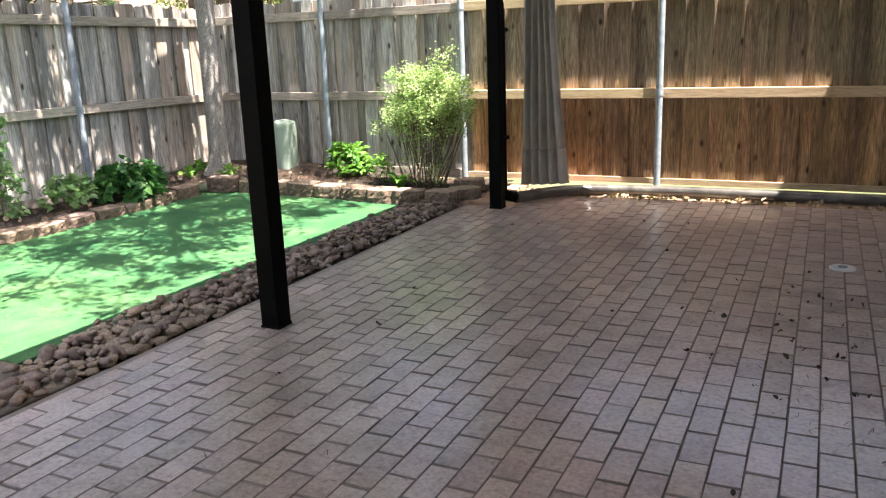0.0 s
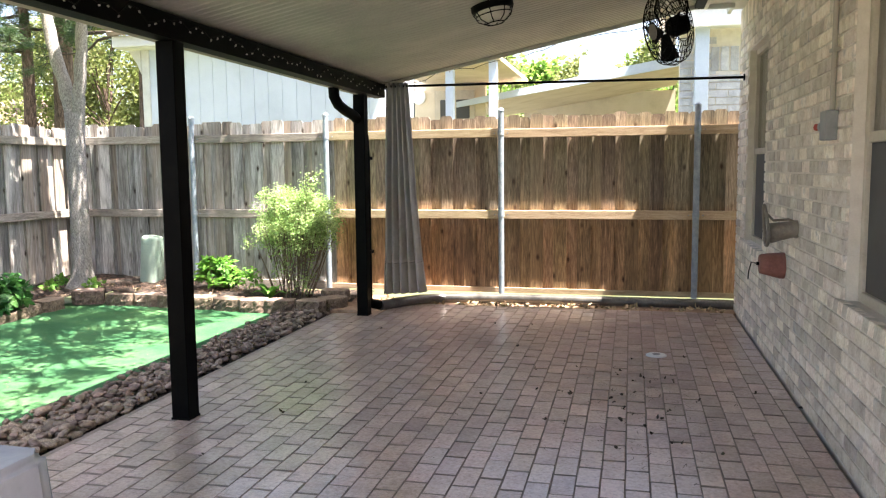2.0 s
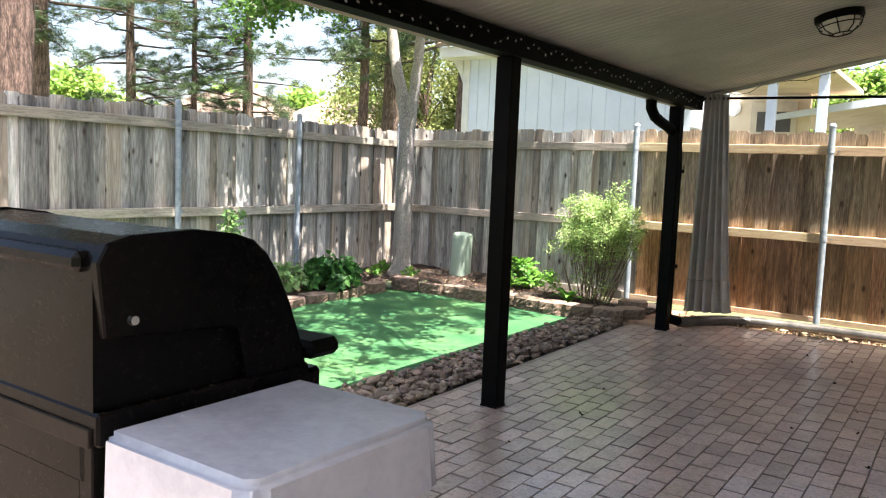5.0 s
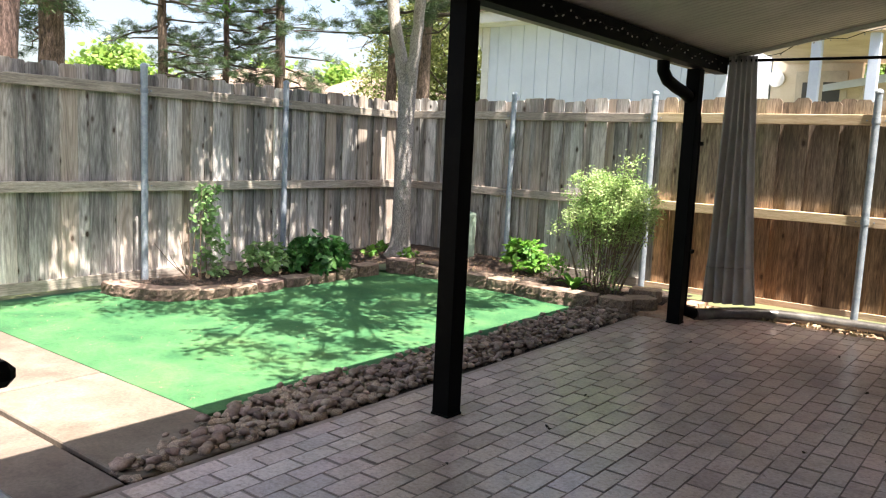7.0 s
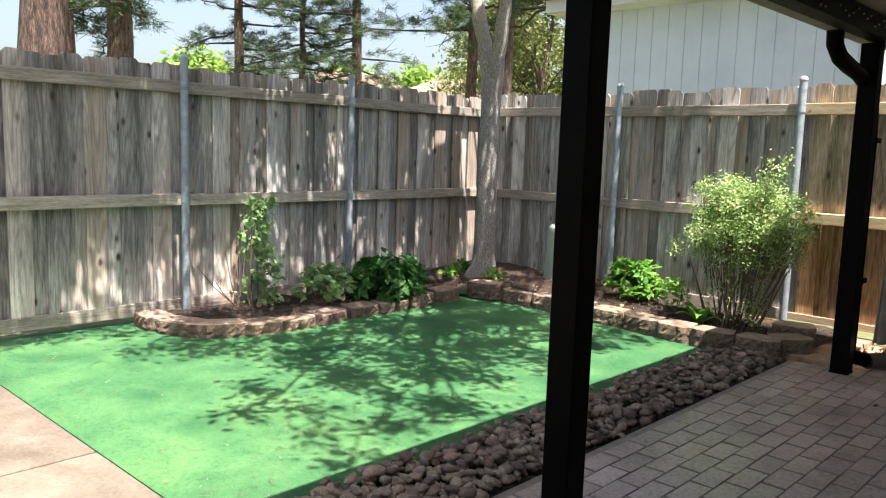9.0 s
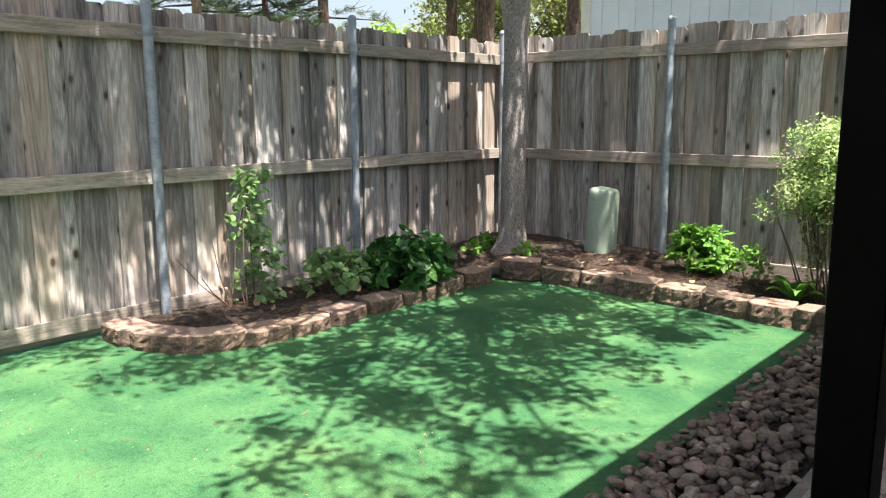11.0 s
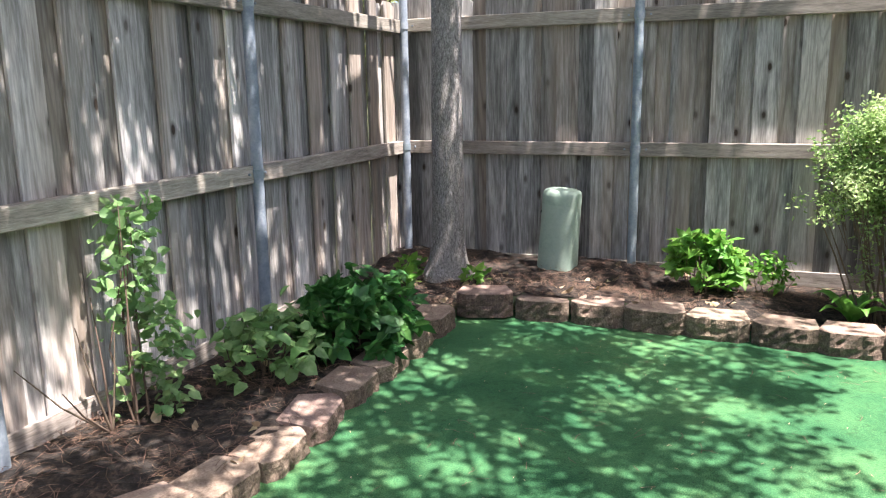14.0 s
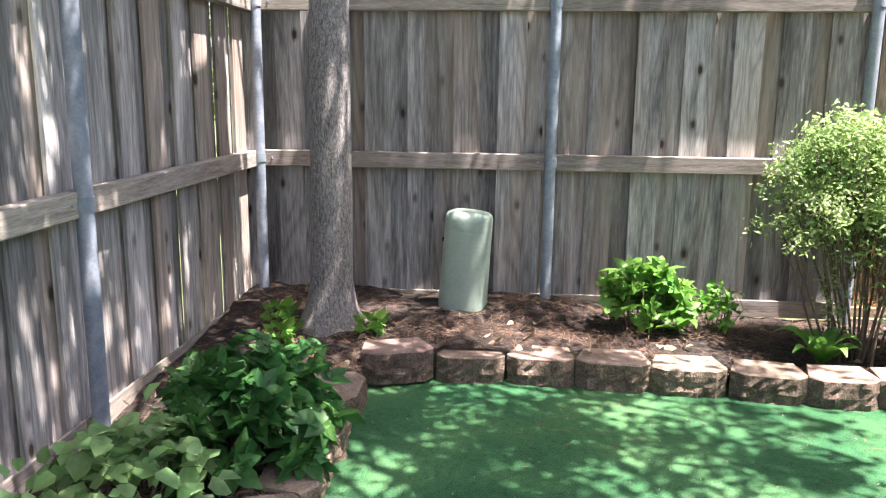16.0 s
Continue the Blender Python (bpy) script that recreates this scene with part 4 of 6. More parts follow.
# ---- string lights ----
def string_lights(name, label, pts, pitch, seed):
    rng = random.Random(seed)
    s = thing(name, pts[0], label, "string lights", m=Matrix.Identity(4))
    fine = []
    for a, b in zip(pts, pts[1:]):
        a, b = Vector(a), Vector(b)
        n = max(2, int((b - a).length / pitch))
        fine += [a.lerp(b, k / n) + Vector((0, 0, rng.uniform(-0.036, 0.036))) for k in range(n)]
    bm = bmesh.new()
    tube(bm, fine, 0.003, 5)
    part("wire", bm, M_BLACK, s)
    bm = bmesh.new()
    bmesh.ops.create_icosphere(bm, subdivisions=1, radius=0.0058)
    bmesh.ops.transform(bm, matrix=Matrix.Diagonal((1, 1, 1.7, 1)), verts=bm.verts)
    bulb = mesh_of("bulb", bm, M_BULB)
    for p in fine[1:-1]:
        part("bulb", bulb, None, s, "", pose(p.x, p.y + rng.uniform(-0.012, 0.012), p.z - 0.012, rng.uniform(-70, 70), rng.uniform(-50, 50)))


string_lights("string_lights", "string of small clear bulbs along the roof beam", [(-2.398, -0.4, 2.17), (-2.398, 2.0, 2.15), (-2.398, 3.06, 2.17), (-2.398, 6.66, 2.16)], 0.075, 1)
string_lights("string_lights", "string of small clear bulbs along the roof end", [(-2.35, 6.70, 2.225), (-1.4, 6.72, 2.385), (-0.4, 6.72, 2.60), (0.5, 6.72, 2.775)], 0.11, 2)

# ---- caged ceiling light ----
lamp = thing("cage_light", (-0.99, 4.70, roof_z(-0.99)), "caged flush ceiling light with frosted glass, unlit", "ceiling light",
             m=pose(-0.99, 4.70, roof_z(-0.99) - 0.002, 0, -11.3, 0))
bm = bmesh.new()
tube(bm, [(0, 0, 0), (0, 0, -0.035), (0, 0, -0.045)], [0.15, 0.15, 0.135], 24)
part("base", bm, M_BLACK, lamp)
bm = bmesh.new()
tube(bm, [(0, 0, -0.045), (0, 0, -0.09), (0, 0, -0.115)], [0.12, 0.105, 0.06], 24)
part("glass", bm, M_FROST, lamp, "frosted glass dish")
bm = bmesh.new()
for k in range(8):
    a = math.pi * k / 4
    tube(bm, [(0.14 * math.cos(a), 0.14 * math.sin(a), -0.045), (0.115 * math.cos(a), 0.115 * math.sin(a), -0.10), (0.06 * math.cos(a), 0.06 * math.sin(a), -0.13)], 0.004, 5)
for r, z in ((0.128, -0.075), (0.062, -0.13)):
    tube(bm, [(r * math.cos(a), r * math.sin(a), z) for a in [2 * math.pi * j / 20 for j in range(20)]], 0.004, 5, closed=True)
part("cage", bm, M_BLACK, lamp)

# ---- caged fan ----
fan = thing("cage_fan", (0.24, 5.4, 2.45), "dark round caged fan hanging from the patio roof", "fan",
            m=look((0.22, 5.4, 2.42), (-0.60, 5.02, 2.20)) @ Matrix.Diagonal((1.18, 1.18, 1.18, 1)))
bm = bmesh.new()
for k in range(30):
    a = 2 * math.pi * k / 30
    c, s = math.cos(a), math.sin(a)
    tube(bm, [(0.05 * c, 0.05 * s, -0.10), (0.15 * c, 0.15 * s, -0.085), (0.22 * c, 0.22 * s, -0.05), (0.235 * c, 0.235 * s, 0.0), (0.22 * c, 0.22 * s, 0.05), (0.10 * c, 0.10 * s, 0.10)], 0.0028, 5)
for r, z in ((0.05, -0.10), (0.10, -0.094), (0.15, -0.085), (0.19, -0.07), (0.22, -0.05), (0.236, 0.0), (0.22, 0.05), (0.16, 0.075), (0.10, 0.10)):
    tube(bm, [(r * math.cos(a), r * math.sin(a), z) for a in [2 * math.pi * j / 28 for j in range(28)]], 0.0028, 5, closed=True)
tagged(part("cage", bm, M_BLACK, fan), kind="stuff")
bm = bmesh.new()
tube(bm, [(0, 0, 0.135), (0, 0, 0.125), (0, 0, 0.03), (0, 0, 0.0)], [0.04, 0.06, 0.065, 0.04], 16)
part("motor", bm, M_BLACK, fan)
for k in range(4):
    bm = bmesh.new()
    a = math.pi * k / 2
    pts = [(0.03, -0.02, 0.012), (0.19, -0.075, 0.028), (0.205, 0.0, 0.0), (0.19, 0.06, -0.03), (0.03, 0.02, -0.012)]
    va = [bm.verts.new((x, y, z - 0.03)) for x, y, z in pts]
    vb = [bm.verts.new((x, y, z - 0.026)) for x, y, z in pts]
    bm.faces.new(va[::-1]), bm.faces.new(vb)
    for i in range(5):
        bm.faces.new((va[i], va[(i + 1) % 5], vb[(i + 1) % 5], vb[i]))
    part("blade", bm, M_BLACK, fan, "", pose(0, 0, 0, 0, 0, math.degrees(a)))
bm = bmesh.new()
tube(bm, [(0, 0, -0.098), (0, 0, -0.106)], 0.05, 14)
part("hub_cap", bm, M_BRONZE, fan, "brown hub cap")
hanger = thing("fan_bracket", (0.24, 5.4, 2.76), "black steel bracket bolted under the patio roof", "bracket", m=Matrix.Identity(4))
bm = bmesh.new()
box(bm, (0.17, 5.33, roof_z(0.24) - 0.035), (0.31, 5.47, roof_z(0.24) - 0.008), bevel=0.003)
part("plate", bm, M_BLACK, hanger)
bm = bmesh.new()
for s in (-1, 1):
    tube(bm, [(0.24, 5.4, roof_z(0.24) - 0.03), (0.24 + s * 0.10, 5.4 - s * 0.07, 2.66), (0.24 + s * 0.115, 5.4 - s * 0.08, 2.56), (0.26 + s * 0.085, 5.46 - s * 0.06, 2.47)], 0.009, 6)
part("yoke", bm, M_BLACK, hanger)

# ---- things on the house wall ----
junction = thing("junction_box", (WALL_X, 3.465, 1.51), "grey electrical box with a painted conduit on brick", "electrical box", m=Matrix.Identity(4))
bm = bmesh.new()
box(bm, (WALL_X - 0.055, 3.385, 1.515), (WALL_X + 0.003, 3.515, 1.66), bevel=0.005)
part("box_body", bm, M_BOXGREY, junction)
bm = bmesh.new()
tube(bm, [(WALL_X - 0.02, 3.42, 1.66), (WALL_X - 0.02, 3.42, 2.2), (WALL_X - 0.022, 3.42, 2.835)], 0.0135, 10)
part("conduit", bm, M_CONDUIT, junction, "painted conduit")
for z in (1.95, 2.3):
    bm = bmesh.new()
    box(bm, (WALL_X - 0.036, 3.385, z - 0.008), (WALL_X + 0.002, 3.455, z + 0.008))
    part("strap", bm, M_CONDUIT, junction)
bm = bmesh.new()
tube(bm, [(WALL_X - 0.03, 3.515, 1.585), (WALL_X - 0.03, 3.565, 1.585)], 0.028, 12)
part("switch_body", bm, M_BOXGREY, junction)
bm = bmesh.new()
tube(bm, [(WALL_X - 0.06, 3.565, 1.585), (WALL_X - 0.03, 3.585, 1.585)], 0.018, 10)
part("switch_cap", bm, M_RED, junction, "red switch cap")
# pull chain under the patio roof
PULL = (0.091, -0.327)
pull = thing("pull_chain", (*PULL, roof_z(PULL[0])), "dark blue pull fob on a thin bead chain", "pull chain", m=Matrix.Identity(4))
bm = bmesh.new()
tube(bm, [(*PULL, z) for z in (1.505, 1.507, 1.512, 1.518, 1.526, 1.529)], [0.0008, 0.0028, 0.0042, 0.0038, 0.0022, 0.001], 12)
part("fob", bm, M_BLUE, pull, "dark blue fob")
bm = bmesh.new()
tube(bm, [(*PULL, 1.528), (*PULL, roof_z(PULL[0]) + 0.003)], 0.0008, 6)
part("chain", bm, M_BLACK, pull)

cov = thing("faucet_cover", (WALL_X, 4.60, 0.75), "terracotta-coloured cone cover on a wall faucet", "faucet cover", m=Matrix.Identity(4))
bm = bmesh.new()
tube(bm, [(WALL_X - 0.001, 4.62, 0.745), (WALL_X - 0.02, 4.62, 0.745), (WALL_X - 0.145, 4.62, 0.755), (WALL_X - 0.152, 4.62, 0.755)], [0.086, 0.086, 0.064, 0.056], 20)
part("cone", bm, M_TERRA, cov)
bm = bmesh.new()
tube(bm, [(WALL_X - 0.15, 4.62, 0.755), (WALL_X - 0.17, 4.62, 0.755)], 0.012, 8)
tube(bm, [(WALL_X - 0.165, 4.62, 0.755), (WALL_X - 0.20, 4.62, 0.765), (WALL_X - 0.215, 4.62, 0.70), (WALL_X - 0.218, 4.62, 0.65)], 0.004, 6)
part("cord", bm, M_BLACK, cov)

hose = thing("hose_hanger", (WALL_X, 4.25, 0.98), "brown plastic hose hanger with a raised front rim", "hose hanger", m=Matrix.Identity(4))
bm = bmesh.new()
tube(bm, [(WALL_X - 0.001, 4.25, 1.01), (WALL_X - 0.03, 4.25, 1.01), (WALL_X - 0.155, 4.25, 0.985), (WALL_X - 0.165, 4.25, 0.985)], [0.055, 0.05, 0.062, 0.05], 16)
part("drum", bm, M_BRONZE, hose)
bm = bmesh.new()
rim = [(WALL_X - 0.17 - 0.02 * max(0, math.sin(a)), 4.25 + 0.075 * math.cos(a), 0.985 + (0.17 if math.sin(a) > 0 else 0.075) * math.sin(a)) for a in [2 * math.pi * j / 24 for j in range(24)]]
tube(bm, rim, 0.010, 8, closed=True)
part("rim", bm, M_BRONZE, hose)
bm = bmesh.new()
tube(bm, [(WALL_X - 0.003, 4.25, 1.05), (WALL_X - 0.05, 4.25, 1.068), (WALL_X - 0.135, 4.25, 1.062), (WALL_X - 0.17, 4.25, 1.10)], 0.008, 8)
part("guard", bm, M_BRONZE, hose)

cap = thing("drain_cover", (0.17, 5.09, 0), "small round white drain cover in the patio", "drain cover")
bm = bmesh.new()
tube(bm, [(0, 0, -0.005), (0, 0, 0.006), (0, 0, 0.010)], [0.075, 0.075, 0.066], 20)
part("disc", bm, M_WHITE, cap)
bm = bmesh.new()
tube(bm, [(0, 0, 0.009), (0, 0, 0.013)], 0.028, 14)
part("plug", bm, M_BOXGREY, cap)

# ---- utility pedestal ----
ped = thing("utility_pedestal", (-5.27, 6.83, 0.17), "pale green leaning utility pedestal in the mulch", "utility pedestal", m=pose(-5.32, 7.0, 0.11, 0, 3.6, -12))
bm = bmesh.new()


def oval(bm, rows, n=24):
    rings = []
    for z, a, b in rows:
        ring = []
        for j in range(n):
            t = 2 * math.pi * j / n
            c, s = math.cos(t), math.sin(t)
            ring.append(bm.verts.new((a * math.copysign(abs(c) ** 0.8, c), b * math.copysign(abs(s) ** 0.8, s), z)))
        rings.append(ring)
    for r0, r1 in zip(rings, rings[1:]):
        for j in range(n):
            bm.faces.new((r0[j], r0[(j + 1) % n], r1[(j + 1) % n], r1[j])).smooth = True
    for ends in (rings[-1], rings[0][::-1]):
        for e in bm.faces.new(ends).edges:
            e.smooth = False


oval(bm, [(-0.05, 0.132, 0.11), (0.05, 0.131, 0.11), (0.2, 0.128, 0.108), (0.35, 0.126, 0.106), (0.47, 0.124, 0.105)])
part("body", bm, M_UTIL, ped)
bm = bmesh.new()
oval(bm, [(0.466, 0.1252, 0.1062), (0.48, 0.125, 0.106), (0.52, 0.1245, 0.1055), (0.54, 0.121, 0.10), (0.553, 0.112, 0.092), (0.562, 0.09, 0.072), (0.566, 0.04, 0.03)])
part("cap", bm, M_UTIL, ped)
bm = bmesh.new()
tube(bm, [(-0.12, -0.03, 0.40), (-0.128, -0.03, 0.40)], 0.012, 8)
part("lock", bm, M_BLACK, ped)


# ---- plants ----
def stems_bm(rng, n, spread, height, radius, root=0.05):
    bm = bmesh.new()
    for _ in range(n):
        a = rng.uniform(0, 2 * math.pi)
        r = spread * math.sqrt(rng.random())
        top = Vector((r * math.cos(a), r * math.sin(a), height * rng.uniform(0.7, 1.05)))
        foot = Vector((root * math.cos(a), root * math.sin(a), -0.06))
        mid = foot.lerp(top, 0.5) + Vector((rng.normal(0, 0.03), rng.normal(0, 0.03), 0.03))
        tube(bm, [foot, mid, top], [radius, radius * 0.7, radius * 0.3], 5)
    return bm


def bush(name, label, x, y, z, centres, radii, counts, size, leaf, stems, seed, aspect=0.55, category="bush", droop=-0.15, lay=0.0, shape="leaf"):
    rng = np.random.default_rng(seed)
    b = thing(name, (x, y, z), label, category)
    tagged(part("stem_work", stems_bm(rng, *stems), M_TWIG, b, "thin woody stems"), kind="stuff")
    part("foliage", leaf_cloud("foliage", centres, radii, counts, size, leaf, rng, aspect, droop, lay=lay, shape=shape), None, b)
    return b


def shoot_bush():
    """Many thin upright shoots, bare below, that spread into a ragged leafy head."""
    rng = np.random.default_rng(3)
    b = thing("variegated_bush", (-3.42, 6.60, 0.07), "tall variegated yellow-green privet bush in the bed", "bush")
    bm = bmesh.new()
    centres, radii, counts = [], [], []
    goals = []
    while len(goals) < 165:
        u = rng.uniform(-1, 1, 3)
        if u @ u > 1:
            continue
        q = Vector((0.43 * u[0], 0.33 * u[1] + 0.10, 0.76 + 0.35 * u[2]))
        if q.z < 0.50 - 0.10 * q.x + 0.25 * abs(q.x) or noise.noise(q * 5.0) < -0.16:
            continue
        goals.append(q)
    goals += [Vector(q) for q in ((0.18, -0.02, 1.10), (0.21, -0.05, 1.17), (0.25, -0.08, 1.23), (0.36, 0.18, 0.98), (0.42, 0.22, 0.90), (0.45, 0.2, 0.78), (0.41, 0.1, 0.66),
                                  (-0.12, 0.05, 1.13), (-0.30, 0.0, 1.04), (-0.41, 0.0, 0.62), (-0.36, -0.05, 0.56), (0.33, 0.25, 0.60))]
    for k, q in enumerate(goals):
        foot = Vector((0.34 * q.x + rng.normal(0, 0.03), 0.40 * (q.y - 0.1) + rng.normal(0, 0.03), -0.05))
        elbow = Vector((0.72 * q.x, 0.72 * q.y, 0.55 * q.z))
        pts = [foot, foot.lerp(elbow, 0.5) + Vector((rng.normal(0, 0.012), rng.normal(0, 0.012), 0)), elbow, elbow.lerp(q, 0.6) + Vector((rng.normal(0, 0.015), rng.normal(0, 0.015), 0)), q]
        if k % 9 == 0 or k > 168:
            tube(bm, pts, [0.0075, 0.006, 0.0048, 0.003, 0.0015], 5)
        else:
            tube(bm, pts[2:], [0.0035, 0.0025, 0.0012], 4)
        for _ in range(3):
            way = Vector((rng.normal(0, 0.05), rng.normal(0, 0.05), rng.normal(0.01, 0.035)))
            centres.append(tuple(q + way)), radii.append(0.070), counts.append(35)
    for k in range(64):
        a = rng.uniform(0, 6.283)
        centres.append((0.20 * math.cos(a) + 0.03, 0.14 * math.sin(a), rng.uniform(0.15, 0.58))), radii.append(0.06), counts.append(9)
    for k in range(14):
        centres.append((rng.normal(0.20, 0.05), rng.normal(-0.12, 0.06), rng.uniform(0.08, 0.34))), radii.append(0.06), counts.append(13)
    tagged(part("shoot_work", bm, M_TWIG, b, "thin bare shoots"), kind="stuff")
    tagged(part("foliage", leaf_cloud("foliage", centres, radii, counts, 0.027, M_LEAF_BUSH, rng, 0.46, 0.05, lay=0.5), None, b), kind="stuff")


shoot_bush()
_r = np.random.default_rng(5)


def mound(n, sx, sy, height, lean=0.0):
    """Leaf centres over the outside of a low mound."""
    out = []
    for _ in range(n):
        a, r = _r.uniform(0, 6.283), math.sqrt(_r.random())
        out.append((sx * r * math.cos(a) + lean * sx * r, sy * r * math.sin(a), 0.05 + height * math.sqrt(max(0.02, 1 - r * r)) * _r.uniform(0.45, 1.05)))
    return out


_c = mound(110, 0.28, 0.36, 0.28)
bush("leafy_perennial", "dense dark green broad-leaved perennial by the fence", -5.95, 5.36, 0.06, _c, [0.07] * 110, [7] * 110, 0.086, M_LEAF_DARK, (34, 0.24, 0.28, 0.004, 0.12), 22, 0.62, "plant", 0.12, 1.5, "lobed")
_c = mound(40, 0.22, 0.25, 0.27)
bush("broad_leaved_vine", "pale green broad-leaved creeping plant in the bed", -6.12, 4.84, 0.06, _c, [0.06] * 40, [7] * 40, 0.066, M_LEAF_ROSE, (14, 0.2, 0.24, 0.004, 0.06), 23, 0.95, "plant", 0.1, 2.2)
_c = [(0.02 * math.sin(7 * h) + _r.normal(0, 0.035 + 0.03 * (h < 0.45)), 0.06 * h + 0.03 * math.sin(9 * h) + _r.normal(0, 0.045 + 0.03 * (h < 0.45)), 0.05 + h) for h in np.linspace(0, 0.80, 40)]
bush("climbing_rose", "thin upright rose bush against the fence", -6.32, 4.29, 0.06, _c, [0.07] * 40, [12] * 40, 0.050, M_LEAF_ROSE, (6, 0.05, 0.84, 0.0055, 0.04), 24, 0.72, "plant", 0.1, 1.2)
_c = mound(48, 0.21, 0.17, 0.31)
bush("leafy_perennial", "bright lime green leafy perennial in the bed", -4.37, 6.80, 0.10, _c, [0.06] * 48, [6] * 48, 0.085, M_LEAF_LIME, (22, 0.2, 0.30, 0.004, 0.08), 25, 0.55, "plant", 0.05, 1.3, "lobed")
_c = mound(22, 0.14, 0.10, 0.22)
bush("leafy_perennial", "smaller pale lime perennial with thin stems in the bed", -4.04, 6.86, 0.10, _c, [0.05] * 22, [8] * 22, 0.042, M_LEAF_LIME, (9, 0.14, 0.26, 0.003, 0.05), 29, 0.6, "plant", 0.05, 1.0)


def hosta():
    """A few broad arched leaves, each a pointed oval with a folded middle rib."""
    rng = np.random.default_rng(26)
    h = thing("hosta", (-3.62, 6.50, 0.07), "low lime green broad-leaved plant at the bed edge", "plant")
    for k in range(9):
        bm = bmesh.new()
        ln, wd, rise = rng.uniform(0.15, 0.22), rng.uniform(0.036, 0.05), rng.uniform(0.09, 0.17)
        rows = []
        for j in range(8):
            u = j / 7
            half = wd * math.sin(math.pi * min(1.0, 0.10 + 0.90 * u ** 0.8)) if j < 7 else 0.002
            c = Vector((ln * u, 0, rise * math.sin(2.2 * u)))
            rows.append([bm.verts.new(c + Vector((0, s * half, abs(s) * half * 0.35))) for s in (-1, -0.5, 0, 0.5, 1)])
        for a, b in zip(rows, rows[1:]):
            for j in range(4):
                bm.faces.new((a[j], a[j + 1], b[j + 1], b[j])).smooth = True
        part("leaf", bm, M_LEAF_LIME, h, "", pose(0, 0, 0, rng.uniform(-12, 12), rng.uniform(-14, 8), k * 40 + rng.uniform(-12, 12)))


hosta()
_c = [(_r.normal(0, 0.05), _r.normal(0, 0.05), 0.02 + 0.05 * _r.random()) for _ in range(6)]
for x, y in ((-5.72, 6.52), (-6.2, 6.6), (-6.12, 6.35)):
    bush("seedling", "small lime green seedling beside the trunk", x, y, bed_height(x, y) - 0.01, _c, [0.05] * 6, [6] * 6, 0.06, M_LEAF_LIME, (4, 0.05, 0.06, 0.003, 0.02), 27, 0.7, "plant")

# dead canes beside the rose
canes = thing("dead_canes", (-6.36, 4.15, 0.08), "bare dry canes leaning on the fence", "canes")
for dx, dy, h in ((-0.02, -0.10, 0.42), (-0.06, 0.02, 0.50), (0.02, -0.22, 0.22), (-0.10, -0.3, 0.32), (0.0, 0.06, 0.36)):
    bm = bmesh.new()
    tube(bm, [(0, 0, -0.03), (dx * 0.4, dy * 0.6, h * 0.45), (dx, dy, h)], [0.0055, 0.004, 0.002], 6)
    part("cane", bm, M_TWIG, canes)


# ---- trees ----
def limb(bm, a, b, r0, r1, rng, wobble=0.04, n=7, sides=10):
    a, b = Vector(a), Vector(b)
    pts = [a.lerp(b, k / (n - 1)) + Vector((rng.normal(0, wobble), rng.normal(0, wobble), 0)) * (0 < k) for k in range(n)]
    tube(bm, pts, [r0 + (r1 - r0) * k / (n - 1) for k in range(n)], sides)
    return pts


